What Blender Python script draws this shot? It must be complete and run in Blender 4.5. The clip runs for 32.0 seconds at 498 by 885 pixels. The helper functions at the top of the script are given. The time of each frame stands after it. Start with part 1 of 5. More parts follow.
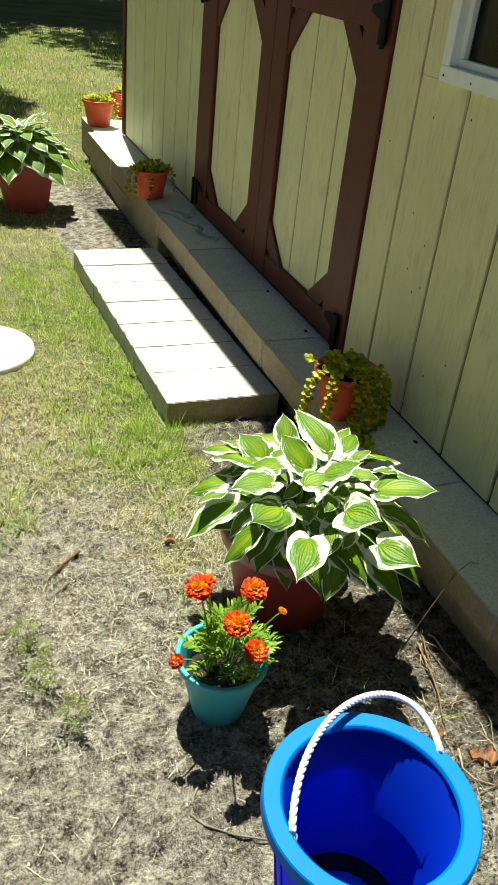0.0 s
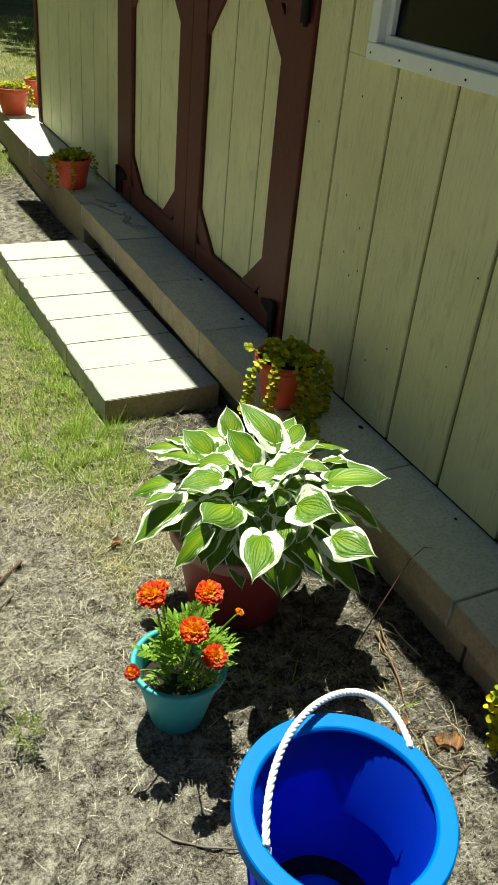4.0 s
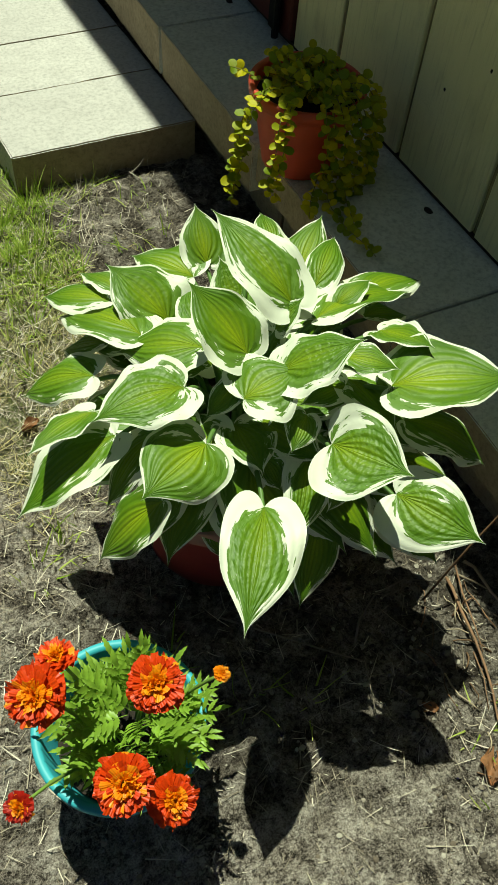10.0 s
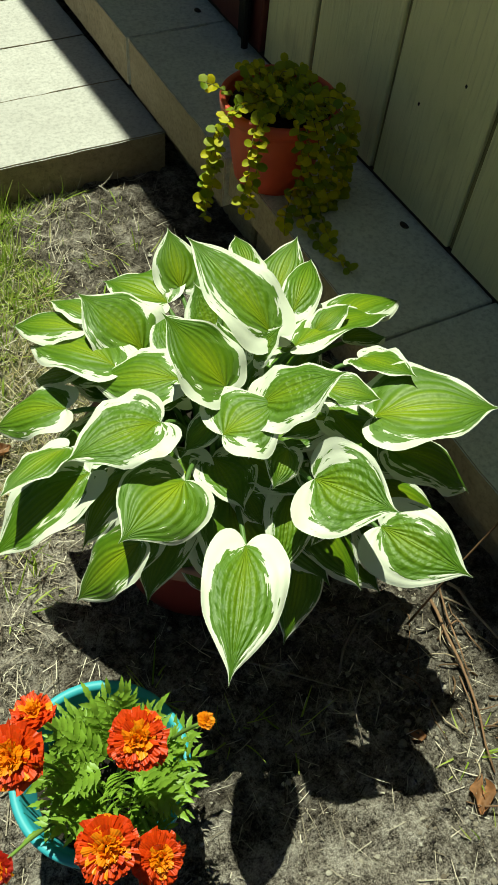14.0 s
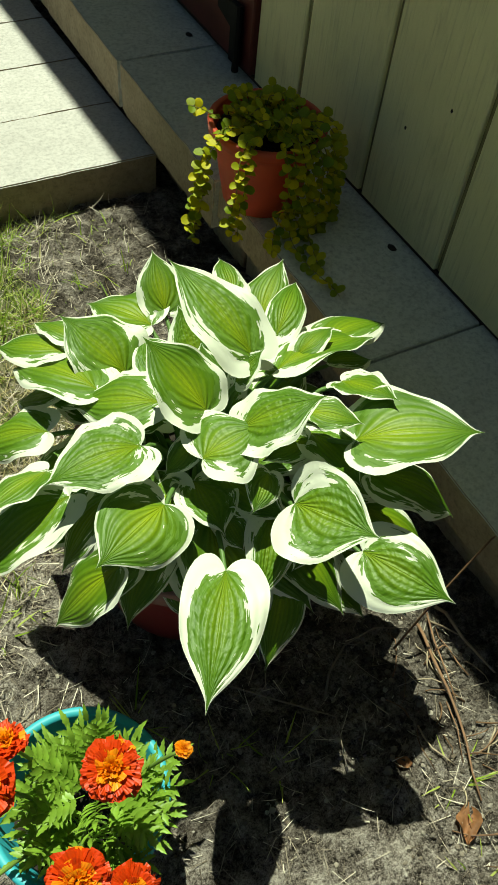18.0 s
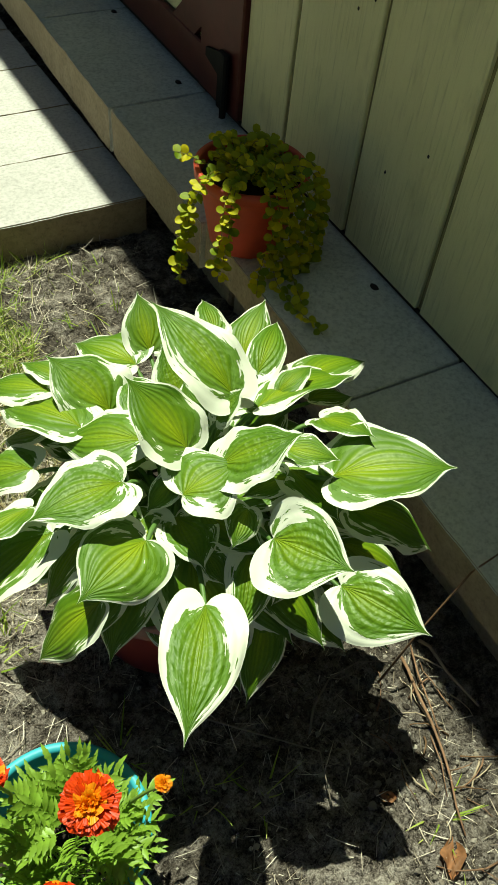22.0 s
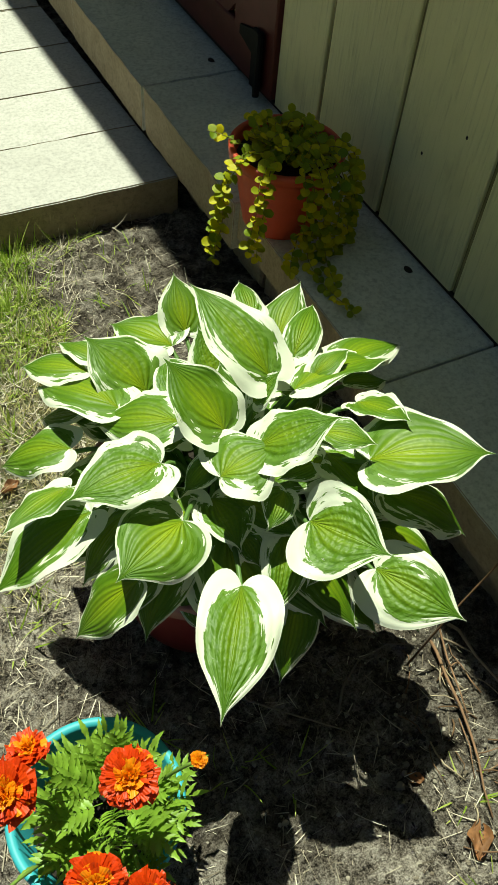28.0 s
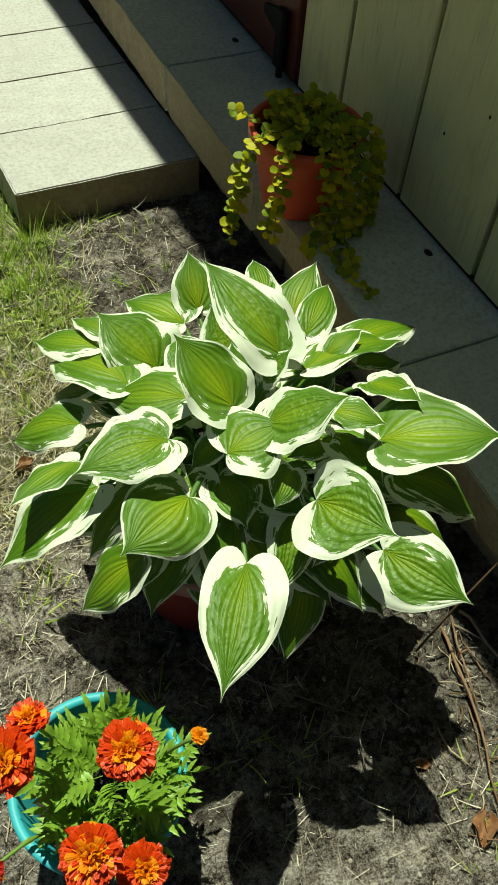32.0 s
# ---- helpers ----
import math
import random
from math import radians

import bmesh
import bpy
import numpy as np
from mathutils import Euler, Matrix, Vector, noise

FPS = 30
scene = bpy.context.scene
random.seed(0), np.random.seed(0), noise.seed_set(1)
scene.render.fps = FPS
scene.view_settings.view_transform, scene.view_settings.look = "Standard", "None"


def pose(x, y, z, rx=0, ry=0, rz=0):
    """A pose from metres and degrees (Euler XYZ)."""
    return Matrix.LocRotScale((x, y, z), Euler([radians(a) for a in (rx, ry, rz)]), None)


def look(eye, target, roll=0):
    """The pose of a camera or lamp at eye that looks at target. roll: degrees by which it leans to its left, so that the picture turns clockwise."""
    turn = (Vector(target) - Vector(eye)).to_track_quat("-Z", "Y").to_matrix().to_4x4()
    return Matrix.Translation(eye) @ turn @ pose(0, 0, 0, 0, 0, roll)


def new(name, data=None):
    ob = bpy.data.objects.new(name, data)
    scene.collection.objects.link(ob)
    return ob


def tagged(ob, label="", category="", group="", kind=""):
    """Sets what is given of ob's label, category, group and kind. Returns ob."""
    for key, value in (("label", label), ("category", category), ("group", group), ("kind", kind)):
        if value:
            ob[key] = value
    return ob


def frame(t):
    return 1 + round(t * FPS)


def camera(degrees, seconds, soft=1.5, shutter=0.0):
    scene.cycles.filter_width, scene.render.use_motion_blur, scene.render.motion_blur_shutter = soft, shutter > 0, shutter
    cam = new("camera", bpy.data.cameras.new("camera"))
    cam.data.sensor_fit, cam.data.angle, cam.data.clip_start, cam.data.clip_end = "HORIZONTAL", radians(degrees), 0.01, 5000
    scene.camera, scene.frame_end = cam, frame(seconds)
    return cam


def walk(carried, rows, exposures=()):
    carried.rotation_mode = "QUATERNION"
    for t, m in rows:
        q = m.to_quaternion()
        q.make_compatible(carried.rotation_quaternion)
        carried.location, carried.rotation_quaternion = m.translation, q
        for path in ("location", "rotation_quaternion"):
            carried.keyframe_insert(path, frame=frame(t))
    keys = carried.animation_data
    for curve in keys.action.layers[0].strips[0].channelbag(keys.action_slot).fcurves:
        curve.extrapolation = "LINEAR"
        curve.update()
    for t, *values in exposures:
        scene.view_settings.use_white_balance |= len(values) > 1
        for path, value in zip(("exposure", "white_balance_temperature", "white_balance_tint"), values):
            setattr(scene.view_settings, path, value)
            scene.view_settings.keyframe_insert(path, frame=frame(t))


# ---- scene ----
cam = camera(34.2, 32.0, 1.0)
METRES, EYE, TILT, LEAN, TURN = 1.42, 1.30, 0.0, 0.0, -23.3
ROWS = [
    (0.0, 0.0, 0.0, 0.0, 3.29, -31.88, -5.31),
    (0.5, 0.0231, 0.019, -0.0043, 6.28, -31.66, -7.45),
    (1.0, 0.0447, 0.0231, -0.0022, 6.34, -31.23, -6.99),
    (1.5, 0.0472, 0.0353, -0.0057, 5.18, -31.22, -5.61),
    (2.0, 0.0582, 0.042, -0.0024, 3.56, -30.64, -5.94),
    (2.5, 0.0591, 0.0513, -0.009, 2.16, -31.31, -5.7),
    (4.5, -0.0307, 0.0502, -0.0109, -2.69, -32.9, -5.05),
    (5.0, -0.0255, 0.1105, -0.0214, -2.56, -34.72, -5.36),
    (5.5, -0.0538, 0.2331, -0.0488, -4.9, -38.21, -5.13),
    (6.0, -0.0333, 0.3508, -0.0908, -5.66, -41.05, -5.31),
    (6.5, 0.0133, 0.4785, -0.1398, -3.48, -45.24, -5.69),
    (7.0, 0.0245, 0.5421, -0.1845, -2.71, -50.75, -5.4),
    (7.5, 0.0308, 0.5666, -0.2151, -3.13, -52.84, -4.51),
    (8.0, 0.0372, 0.5711, -0.2159, -3.39, -53.68, -4.82),
    (8.5, 0.0402, 0.5737, -0.212, -3.32, -54.06, -4.44),
    (9.0, 0.0432, 0.5762, -0.2124, -3.03, -54.19, -4.04),
    (9.5, 0.0381, 0.5781, -0.2116, -2.64, -53.62, -3.79),
    (10.0, 0.0406, 0.5842, -0.2145, -2.58, -53.63, -3.92),
    (10.5, 0.0413, 0.584, -0.2173, -2.55, -53.55, -4.14),
    (11.0, 0.0429, 0.5825, -0.2127, -2.08, -53.77, -4.34),
    (11.5, 0.0373, 0.5871, -0.2087, -3.01, -53.63, -6.81),
    (12.0, 0.0348, 0.5917, -0.2167, -2.8, -53.52, -5.99),
    (12.5, 0.0368, 0.5887, -0.2182, -3.71, -53.37, -5.45),
    (13.0, 0.0305, 0.6058, -0.211, -4.35, -53.66, -4.97),
    (13.5, 0.0364, 0.6209, -0.2108, -4.44, -53.59, -4.82),
    (14.0, 0.0392, 0.6145, -0.2131, -4.54, -53.62, -4.65),
    (14.5, 0.0442, 0.6142, -0.2185, -4.42, -53.72, -4.71),
    (16.5, 0.0446, 0.6224, -0.2193, -4.38, -53.4, -4.93),
    (17.0, 0.048, 0.6226, -0.2174, -4.33, -53.09, -4.86),
    (17.5, 0.0503, 0.6225, -0.2166, -4.44, -52.79, -4.69),
    (18.0, 0.0515, 0.6188, -0.2127, -4.49, -52.34, -4.83),
    (18.5, 0.0529, 0.6157, -0.2107, -4.56, -51.8, -4.97),
    (19.0, 0.0549, 0.6157, -0.2115, -4.63, -51.7, -4.85),
    (19.5, 0.0549, 0.6154, -0.2083, -4.63, -51.5, -4.79),
    (20.0, 0.0554, 0.6138, -0.2052, -4.56, -51.02, -4.68),
    (20.5, 0.0557, 0.612, -0.2056, -4.55, -50.91, -4.6),
    (21.0, 0.0538, 0.6096, -0.203, -4.59, -50.36, -4.82),
    (21.5, 0.0572, 0.61, -0.2003, -4.64, -49.99, -4.82),
    (22.0, 0.0626, 0.6109, -0.2, -4.79, -49.91, -4.78),
    (22.5, 0.0637, 0.6107, -0.1985, -4.87, -49.81, -4.66),
    (23.0, 0.0608, 0.6184, -0.1997, -5.05, -49.84, -4.53),
    (23.5, 0.0595, 0.619, -0.2, -5.44, -49.81, -4.82),
    (24.0, 0.0587, 0.6192, -0.1985, -5.73, -49.79, -4.68),
    (24.5, 0.0596, 0.6187, -0.1988, -5.94, -49.69, -4.43),
    (26.5, 0.0622, 0.6156, -0.1958, -5.99, -49.4, -4.28),
    (27.0, 0.0607, 0.615, -0.1975, -5.64, -49.71, -4.08),
    (27.5, 0.056, 0.6101, -0.1988, -4.55, -50.51, -4.34),
    (28.0, 0.0505, 0.6113, -0.1979, -3.3, -51.42, -4.16),
    (28.5, 0.0507, 0.6167, -0.1967, -2.76, -51.64, -4.34),
    (29.0, 0.0548, 0.6192, -0.197, -2.69, -51.92, -4.29),
    (29.5, 0.0605, 0.6155, -0.1973, -2.55, -52.13, -4.09),
    (30.0, 0.0612, 0.6134, -0.1972, -2.41, -52.09, -3.98),
    (30.5, 0.0629, 0.6106, -0.1985, -2.24, -52.04, -3.8),
    (31.0, 0.0655, 0.6025, -0.1965, -2.06, -52.26, -3.51),
    (31.5, 0.0649, 0.5995, -0.2024, -1.69, -52.28, -3.54),
    (32.0, 0.0622, 0.6068, -0.2056, -1.33, -52.28, -3.5),
]
walk(cam, [(t, pose(0, 0, EYE, TILT, LEAN, TURN) @ pose(METRES * x, METRES * y, METRES * z, 90 + pitch, roll, yaw)) for t, x, y, z, yaw, pitch, roll in ROWS], [(0.0, 0.93, 6640, -9), (1.0, 0.53, 6640, -11), (2.0, 0.52, 6640, -13), (4.5, 0.69, 6640, -12), (6.0, 0.39, 6640, -14), (7.5, 0.14, 6690, -17), (15.0, 0.21, 6690, -17), (20.0, 0.31, 6690, -16), (24.0, 0.43, 6690, -15), (27.0, 0.42, 6690, -15), (28.5, 0.27, 6690, -16), (31.0, 0.17, 6690, -18), (32.0, 0.11, 6690, -18)])

# ---- world, sun, exposure ----
SUN = Vector((0.05, 0.40, 1.0)).normalized()
world = bpy.data.worlds.new("world")
scene.world = world
world.use_nodes = True
wn = world.node_tree.nodes
sky = wn.new("ShaderNodeTexSky")
sky.sky_type, sky.sun_disc = "NISHITA", False
sky.sun_elevation, sky.sun_rotation = math.asin(SUN.z), math.atan2(SUN.x, SUN.y)
world.node_tree.links.new(sky.outputs[0], wn["Background"].inputs[0])
wn["Background"].inputs[1].default_value = 0.022
sun = new("sun", bpy.data.lights.new("sun", "SUN"))
sun.data.energy, sun.data.angle, sun.data.color = 5.0, radians(0.53), (1.0, 0.95, 0.84)
sun.matrix_world = look((0, 0, 8), Vector((0, 0, 8)) - SUN)


# ---- materials ----
class Nodes:
    """A small builder of node materials."""

    def __init__(self, name):
        self.m = bpy.data.materials.new(name)
        self.m.use_nodes = True
        self.t = self.m.node_tree
        self.b = self.t.nodes["Principled BSDF"]

    def add(self, kind, **values):
        n = self.t.nodes.new(kind)
        for k, v in values.items():
            n.inputs[k].default_value = v
        return n

    def link(self, a, b):
        self.t.links.new(a, b)

    def coord(self, which="Object"):
        return self.t.nodes.new("ShaderNodeTexCoord").outputs[which]

    def scaled(self, src, s):
        n = self.t.nodes.new("ShaderNodeMapping")
        n.inputs["Scale"].default_value = s
        self.link(src, n.inputs["Vector"])
        return n.outputs[0]

    def noise(self, src, scale, detail=4.0, rough=0.55):
        n = self.add("ShaderNodeTexNoise", Scale=scale, Detail=detail, Roughness=rough)
        self.link(src, n.inputs["Vector"])
        return n.outputs["Fac"]

    def ramp(self, fac, *stops):
        n = self.t.nodes.new("ShaderNodeValToRGB")
        e = n.color_ramp.elements
        while len(e) < len(stops):
            e.new(0.5)
        for i, (p, c) in enumerate(stops):
            e[i].position = p
            e[i].color = (*c, 1) if isinstance(c, tuple) else (c, c, c, 1)
        self.link(fac, n.inputs[0])
        return n.outputs[0]

    def mix(self, fac, a, b, mode="MIX"):
        n = self.t.nodes.new("ShaderNodeMix")
        n.data_type, n.blend_type = "RGBA", mode
        for sock, v in ((n.inputs[0], fac), (n.inputs[6], a), (n.inputs[7], b)):
            if hasattr(v, "is_linked"):
                self.link(v, sock)
            elif isinstance(v, tuple):
                sock.default_value = (*v, 1)
            else:
                sock.default_value = v
        return n.outputs[2]

    def math(self, op, a, b=0.0, clamp=False):
        n = self.t.nodes.new("ShaderNodeMath")
        n.operation, n.use_clamp = op, clamp
        for sock, v in ((n.inputs[0], a), (n.inputs[1], b)):
            if hasattr(v, "is_linked"):
                self.link(v, sock)
            else:
                sock.default_value = v
        return n.outputs[0]

    def random(self):
        return self.t.nodes.new("ShaderNodeObjectInfo").outputs["Random"]

    def island(self):
        return self.t.nodes.new("ShaderNodeNewGeometry").outputs["Random Per Island"]

    def attr(self, name):
        n = self.t.nodes.new("ShaderNodeAttribute")
        n.attribute_name = name
        return n.outputs

    def bump(self, height, strength=0.3, distance=0.002):
        n = self.add("ShaderNodeBump", Strength=strength, Distance=distance)
        self.link(height, n.inputs["Height"])
        self.link(n.outputs[0], self.b.inputs["Normal"])

    def done(self, color=None, rough=0.6, metal=0.0, spec=0.5, trans=0.0):
        if color is not None:
            if isinstance(color, tuple):
                self.b.inputs["Base Color"].default_value = (*color, 1)
            else:
                self.link(color, self.b.inputs["Base Color"])
        if hasattr(rough, "is_linked"):
            self.link(rough, self.b.inputs["Roughness"])
        else:
            self.b.inputs["Roughness"].default_value = rough
        self.b.inputs["Metallic"].default_value = metal
        self.b.inputs["Specular IOR Level"].default_value = spec
        if trans:
            out = self.t.nodes["Material Output"]
            tr = self.t.nodes.new("ShaderNodeBsdfTranslucent")
            if color is not None and not isinstance(color, tuple):
                self.link(color, tr.inputs[0])
            elif color is not None:
                tr.inputs[0].default_value = (*color, 1)
            ms = self.add("ShaderNodeMixShader", Fac=trans)
            self.link(self.b.outputs[0], ms.inputs[1])
            self.link(tr.outputs[0], ms.inputs[2])
            self.link(ms.outputs[0], out.inputs[0])
        return self.m


def plain(name, color, rough=0.5, vary=0.12, scale=40.0, bump=0.15, metal=0.0, spec=0.5, dist=0.001, trans=0.0):
    n = Nodes(name)
    co = n.coord()
    a = n.noise(co, scale)
    b = n.noise(co, scale * 0.13, 3.0)
    f = n.math("ADD", n.math("MULTIPLY", a, 0.5), n.math("MULTIPLY", b, 0.5))
    dark = tuple(c * (1 - vary * 1.6) for c in color)
    light = tuple(min(1.0, c * (1 + vary * 1.2)) for c in color)
    col = n.ramp(f, (0.3, dark), (0.7, light))
    n.bump(a, bump, dist)
    return n.done(col, rough, metal, spec, trans)


def siding_material():
    n = Nodes("painted_siding")
    co = n.coord("Object")
    grain = n.noise(n.scaled(co, (60, 60, 3.0)), 3.0, 6.0, 0.65)
    patch = n.noise(co, 2.2, 4.0)
    dirt = n.noise(n.scaled(co, (9, 9, 5)), 2.0, 5.0)
    col = n.ramp(patch, (0.3, (0.70, 0.66, 0.40)), (0.7, (0.79, 0.75, 0.48)))
    col = n.mix(n.math("MULTIPLY", n.ramp(dirt, (0.55, 0.0), (0.8, 1.0)), 0.35), col, (0.25, 0.22, 0.12))
    col = n.mix(n.ramp(grain, (0.53, 0.0), (0.67, 0.27)), col, (0.20, 0.18, 0.09))
    moss = n.ramp(n.noise(co, 1.7, 3.0), (0.5, 0.0), (0.72, 1.0))
    col = n.mix(n.math("MULTIPLY", moss, 0.22), col, (0.26, 0.30, 0.20))
    n.bump(grain, 0.8, 0.004)
    return n.done(col, 0.62, 0, 0.3)


def concrete(name, lo, hi, tan=0.25):
    n = Nodes(name)
    co = n.coord("Object")
    r = n.random()
    fine = n.noise(co, 130.0, 8.0, 0.78)
    mid = n.noise(co, 30.0, 6.0, 0.6)
    big = n.noise(co, 5.0, 4.0)
    f = n.math("ADD", n.math("MULTIPLY", mid, 0.6), n.math("MULTIPLY", big, 0.4))
    col = n.ramp(f, (0.32, lo), (0.68, hi))
    col = n.mix(n.math("MULTIPLY", n.ramp(fine, (0.46, 0.0), (0.68, 1.0)), 0.64), col, tuple(c * 0.40 for c in lo))
    col = n.mix(n.math("MULTIPLY", r, 0.25), col, tuple(c * 0.7 for c in lo))
    h = n.math("ADD", n.math("MULTIPLY", fine, 0.5), mid)
    n.bump(h, 0.8, 0.0025)
    return n.done(col, 0.9, 0, 0.2)


SIDING = siding_material()
GROOVE = plain("groove_paint", (0.20, 0.18, 0.09), 0.7, 0.3, 60)
MAROON = plain("maroon_trim_paint", (0.095, 0.020, 0.018), 0.55, 0.18, 50, 0.25, spec=0.3)
BLACK_IRON = plain("black_iron", (0.010, 0.010, 0.011), 0.75, 0.3, 80, 0.3, spec=0.2)
WHITE_METAL = plain("white_aluminium", (0.78, 0.8, 0.82), 0.4, 0.05, 30, 0.05)
ROOF = plain("roof_shingle", (0.09, 0.085, 0.08), 0.9, 0.3, 60, 0.5)
LEDGE = concrete("ledge_concrete", (0.63, 0.63, 0.572), (0.80, 0.795, 0.73))
PAVER = concrete("paver_concrete", (0.53, 0.503, 0.482), (0.655, 0.625, 0.60))
# brown stained block faces; on the end pad it also stands for shade
FACE = concrete("weathered_shaded_face", (0.31, 0.25, 0.165), (0.47, 0.385, 0.265))
TERRA = plain("orange_plastic_pot", (0.58, 0.075, 0.034), 0.45, 0.12, 30, 0.1)
RED_POT = plain("dull_red_plastic", (0.33, 0.045, 0.045), 0.45, 0.12, 30, 0.1)
TEAL = plain("teal_plastic", (0.07, 0.43, 0.52), 0.5, 0.06, 20, 0.05)
BLUE_IN = plain("royal_blue_plastic", (0.003, 0.05, 0.80), 0.33, 0.05, 15, 0.04, trans=0.68)
BLUE_RIM = plain("azure_plastic", (0.0, 0.17, 0.70), 0.5, 0.05, 15, 0.04, spec=0.15)
ROPE = plain("white_rope", (0.80, 0.79, 0.78), 0.8, 0.08, 300, 0.4)
SOIL = plain("potting_soil", (0.028, 0.02, 0.014), 0.95, 0.5, 120, 0.8, dist=0.006)
DISC = plain("white_stone_disc", (0.74, 0.73, 0.70), 0.8, 0.08, 60, 0.3)


# ---- mesh helpers ----
def mesh_object(name, bm, mat, smooth=False):
    me = bpy.data.meshes.new(name)
    bm.to_mesh(me)
    bm.free()
    for m in (mat if isinstance(mat, (list, tuple)) else [mat]):
        me.materials.append(m)
    if smooth:
        me.shade_smooth()
    return new(name, me)


def part(name, bm, mat, parent, label="", smooth=False):
    ob = mesh_object(name, bm, mat, smooth)
    ob.parent = parent
    if label:
        tagged(ob, label)
    return ob


def empty(name, at=(0, 0, 0)):
    ob = new(name)
    ob.empty_display_size = 0.05
    ob.location = at
    return ob


def box(bm, lo, hi, bevel=0.0, jitter=0.0, rng=None):
    made = bmesh.ops.create_cube(bm, size=1.0)["verts"]
    c = [(a + b) / 2 for a, b in zip(lo, hi)]
    s = [b - a for a, b in zip(lo, hi)]
    for v in made:
        v.co = Vector([ci + vi * si for ci, vi, si in zip(c, v.co, s)])
        if jitter:
            v.co += Vector([rng.uniform(-jitter, jitter) for _ in range(3)])
    if bevel:
        edges = list({e for v in made for e in v.link_edges})
        bmesh.ops.bevel(bm, geom=edges, offset=bevel, segments=1, affect="EDGES")
    return bm


def prism(bm, outline, x0, x1):
    """A plate whose outline is given in (y, z), from x0 to x1."""
    a = [bm.verts.new((x0, y, z)) for y, z in outline]
    b = [bm.verts.new((x1, y, z)) for y, z in outline]
    bm.faces.new(a)
    bm.faces.new(b[::-1])
    for i in range(len(a)):
        j = (i + 1) % len(a)
        bm.faces.new((a[j], a[i], b[i], b[j]))
    bmesh.ops.recalc_face_normals(bm, faces=bm.faces)
    return bm


def lathe(bm, profile, seg=48, wob=None):
    """Turns (radius, z) pairs about the z axis. wob(angle, z): a factor on the radius."""
    rings = []
    for r, z in profile:
        if r <= 1e-6:
            rings.append([bm.verts.new((0, 0, z))])
            continue
        ring = []
        for i in range(seg):
            a = 2 * math.pi * i / seg
            k = wob(a, z) if wob else 1.0
            ring.append(bm.verts.new((r * k * math.cos(a), r * k * math.sin(a), z)))
        rings.append(ring)
    for p, q in zip(rings, rings[1:]):
        for i in range(seg):
            j = (i + 1) % seg
            if len(p) == 1:
                bm.faces.new((p[0], q[j], q[i]))
            elif len(q) == 1:
                bm.faces.new((p[i], p[j], q[0]))
            else:
                bm.faces.new((p[i], p[j], q[j], q[i]))
    bmesh.ops.recalc_face_normals(bm, faces=bm.faces)
    return bm


def tube(bm, points, radius, seg=6, taper=1.0):
    """A round stem along points; taper is the end's share of the radius."""
    pts = [Vector(p) for p in points]
    rings = []
    up = Vector((0.3, 0.2, 1)).normalized()
    for i, p in enumerate(pts):
        d = (pts[min(i + 1, len(pts) - 1)] - pts[max(i - 1, 0)]).normalized()
        a = d.cross(up)
        if a.length < 0.05:
            a = d.cross(Vector((1, 0, 0)))
        a.normalize()
        b = d.cross(a)
        r = radius * (1 + (taper - 1) * i / max(1, len(pts) - 1))
        rings.append([bm.verts.new(p + (a * math.cos(2 * math.pi * k / seg) + b * math.sin(2 * math.pi * k / seg)) * r) for k in range(seg)])
    for p, q in zip(rings, rings[1:]):
        for k in range(seg):
            j = (k + 1) % seg
            bm.faces.new((p[k], p[j], q[j], q[k]))
    bm.faces.new(rings[0][::-1])
    bm.faces.new(rings[-1])
    return bm


WALL_X = 1.165
BASE_Z = 0.214
EAVE_Z = 2.22
GROOVE_0, PITCH = 1.455, 0.216
Y0, Y1 = -1.4, 5.16
DOOR_0, DOOR_1 = 2.040, 3.660
WIN_0, WIN_1, WIN_B, WIN_T = 1.17, 1.785, 1.06, 1.72


def gz(x, y):
    """The ground's height."""
    near = max(0.0, 1 - max(0.0, math.hypot(x - 0.4, y - 1.2) - 2.5) / 3)
    z = 0.011 * near * (noise.noise((x * 3.1, y * 3.1, 0)) + 0.5 * noise.noise((x * 11, y * 11, 3)))
    return z + near * (0.007 * noise.noise((x * 30, y * 30, 7)) + 0.013 * max(0.0, noise.noise((x * 62, y * 62, 1))) - 0.008 * max(0.0, noise.noise((x * 48, y * 48, 9)) - 0.1) - 0.008 * max(0.0, noise.noise((x * 22, y * 22, 15)) - 0.25))


def lawn_share(x, y):
    """How much of the ground is turf: 0 on the bare soil before the shed, 1 on the lawn."""
    e = y - 0.05 * x + 0.30 * noise.noise((x * 1.9, y * 1.9, 11)) + 0.25 * noise.noise((x * 6, y * 6, 5))
    f = max(0.0, min(1.0, (e - 1.42 + 0.22 * max(0.0, min(1.0, (x - 0.30) / 0.12))) / 0.40))
    f *= max(0.0, min(1.0, (y - 1.30) / 0.14))
    if x > 0.56 and y > 3.4:
        f *= max(0.0, min(1.0, (y - 4.5) / 0.8))
    if 0.5 < x < 0.9 and 1.5 < y < 2.1:
        f *= 0.06 + 0.94 * max(0.0, min(1.0, (0.66 + 0.09 * noise.noise((x * 7, y * 7, 31)) - x) / 0.07))
    return f * (1.0 if x < 0.86 or y > 4.6 else 0.0)


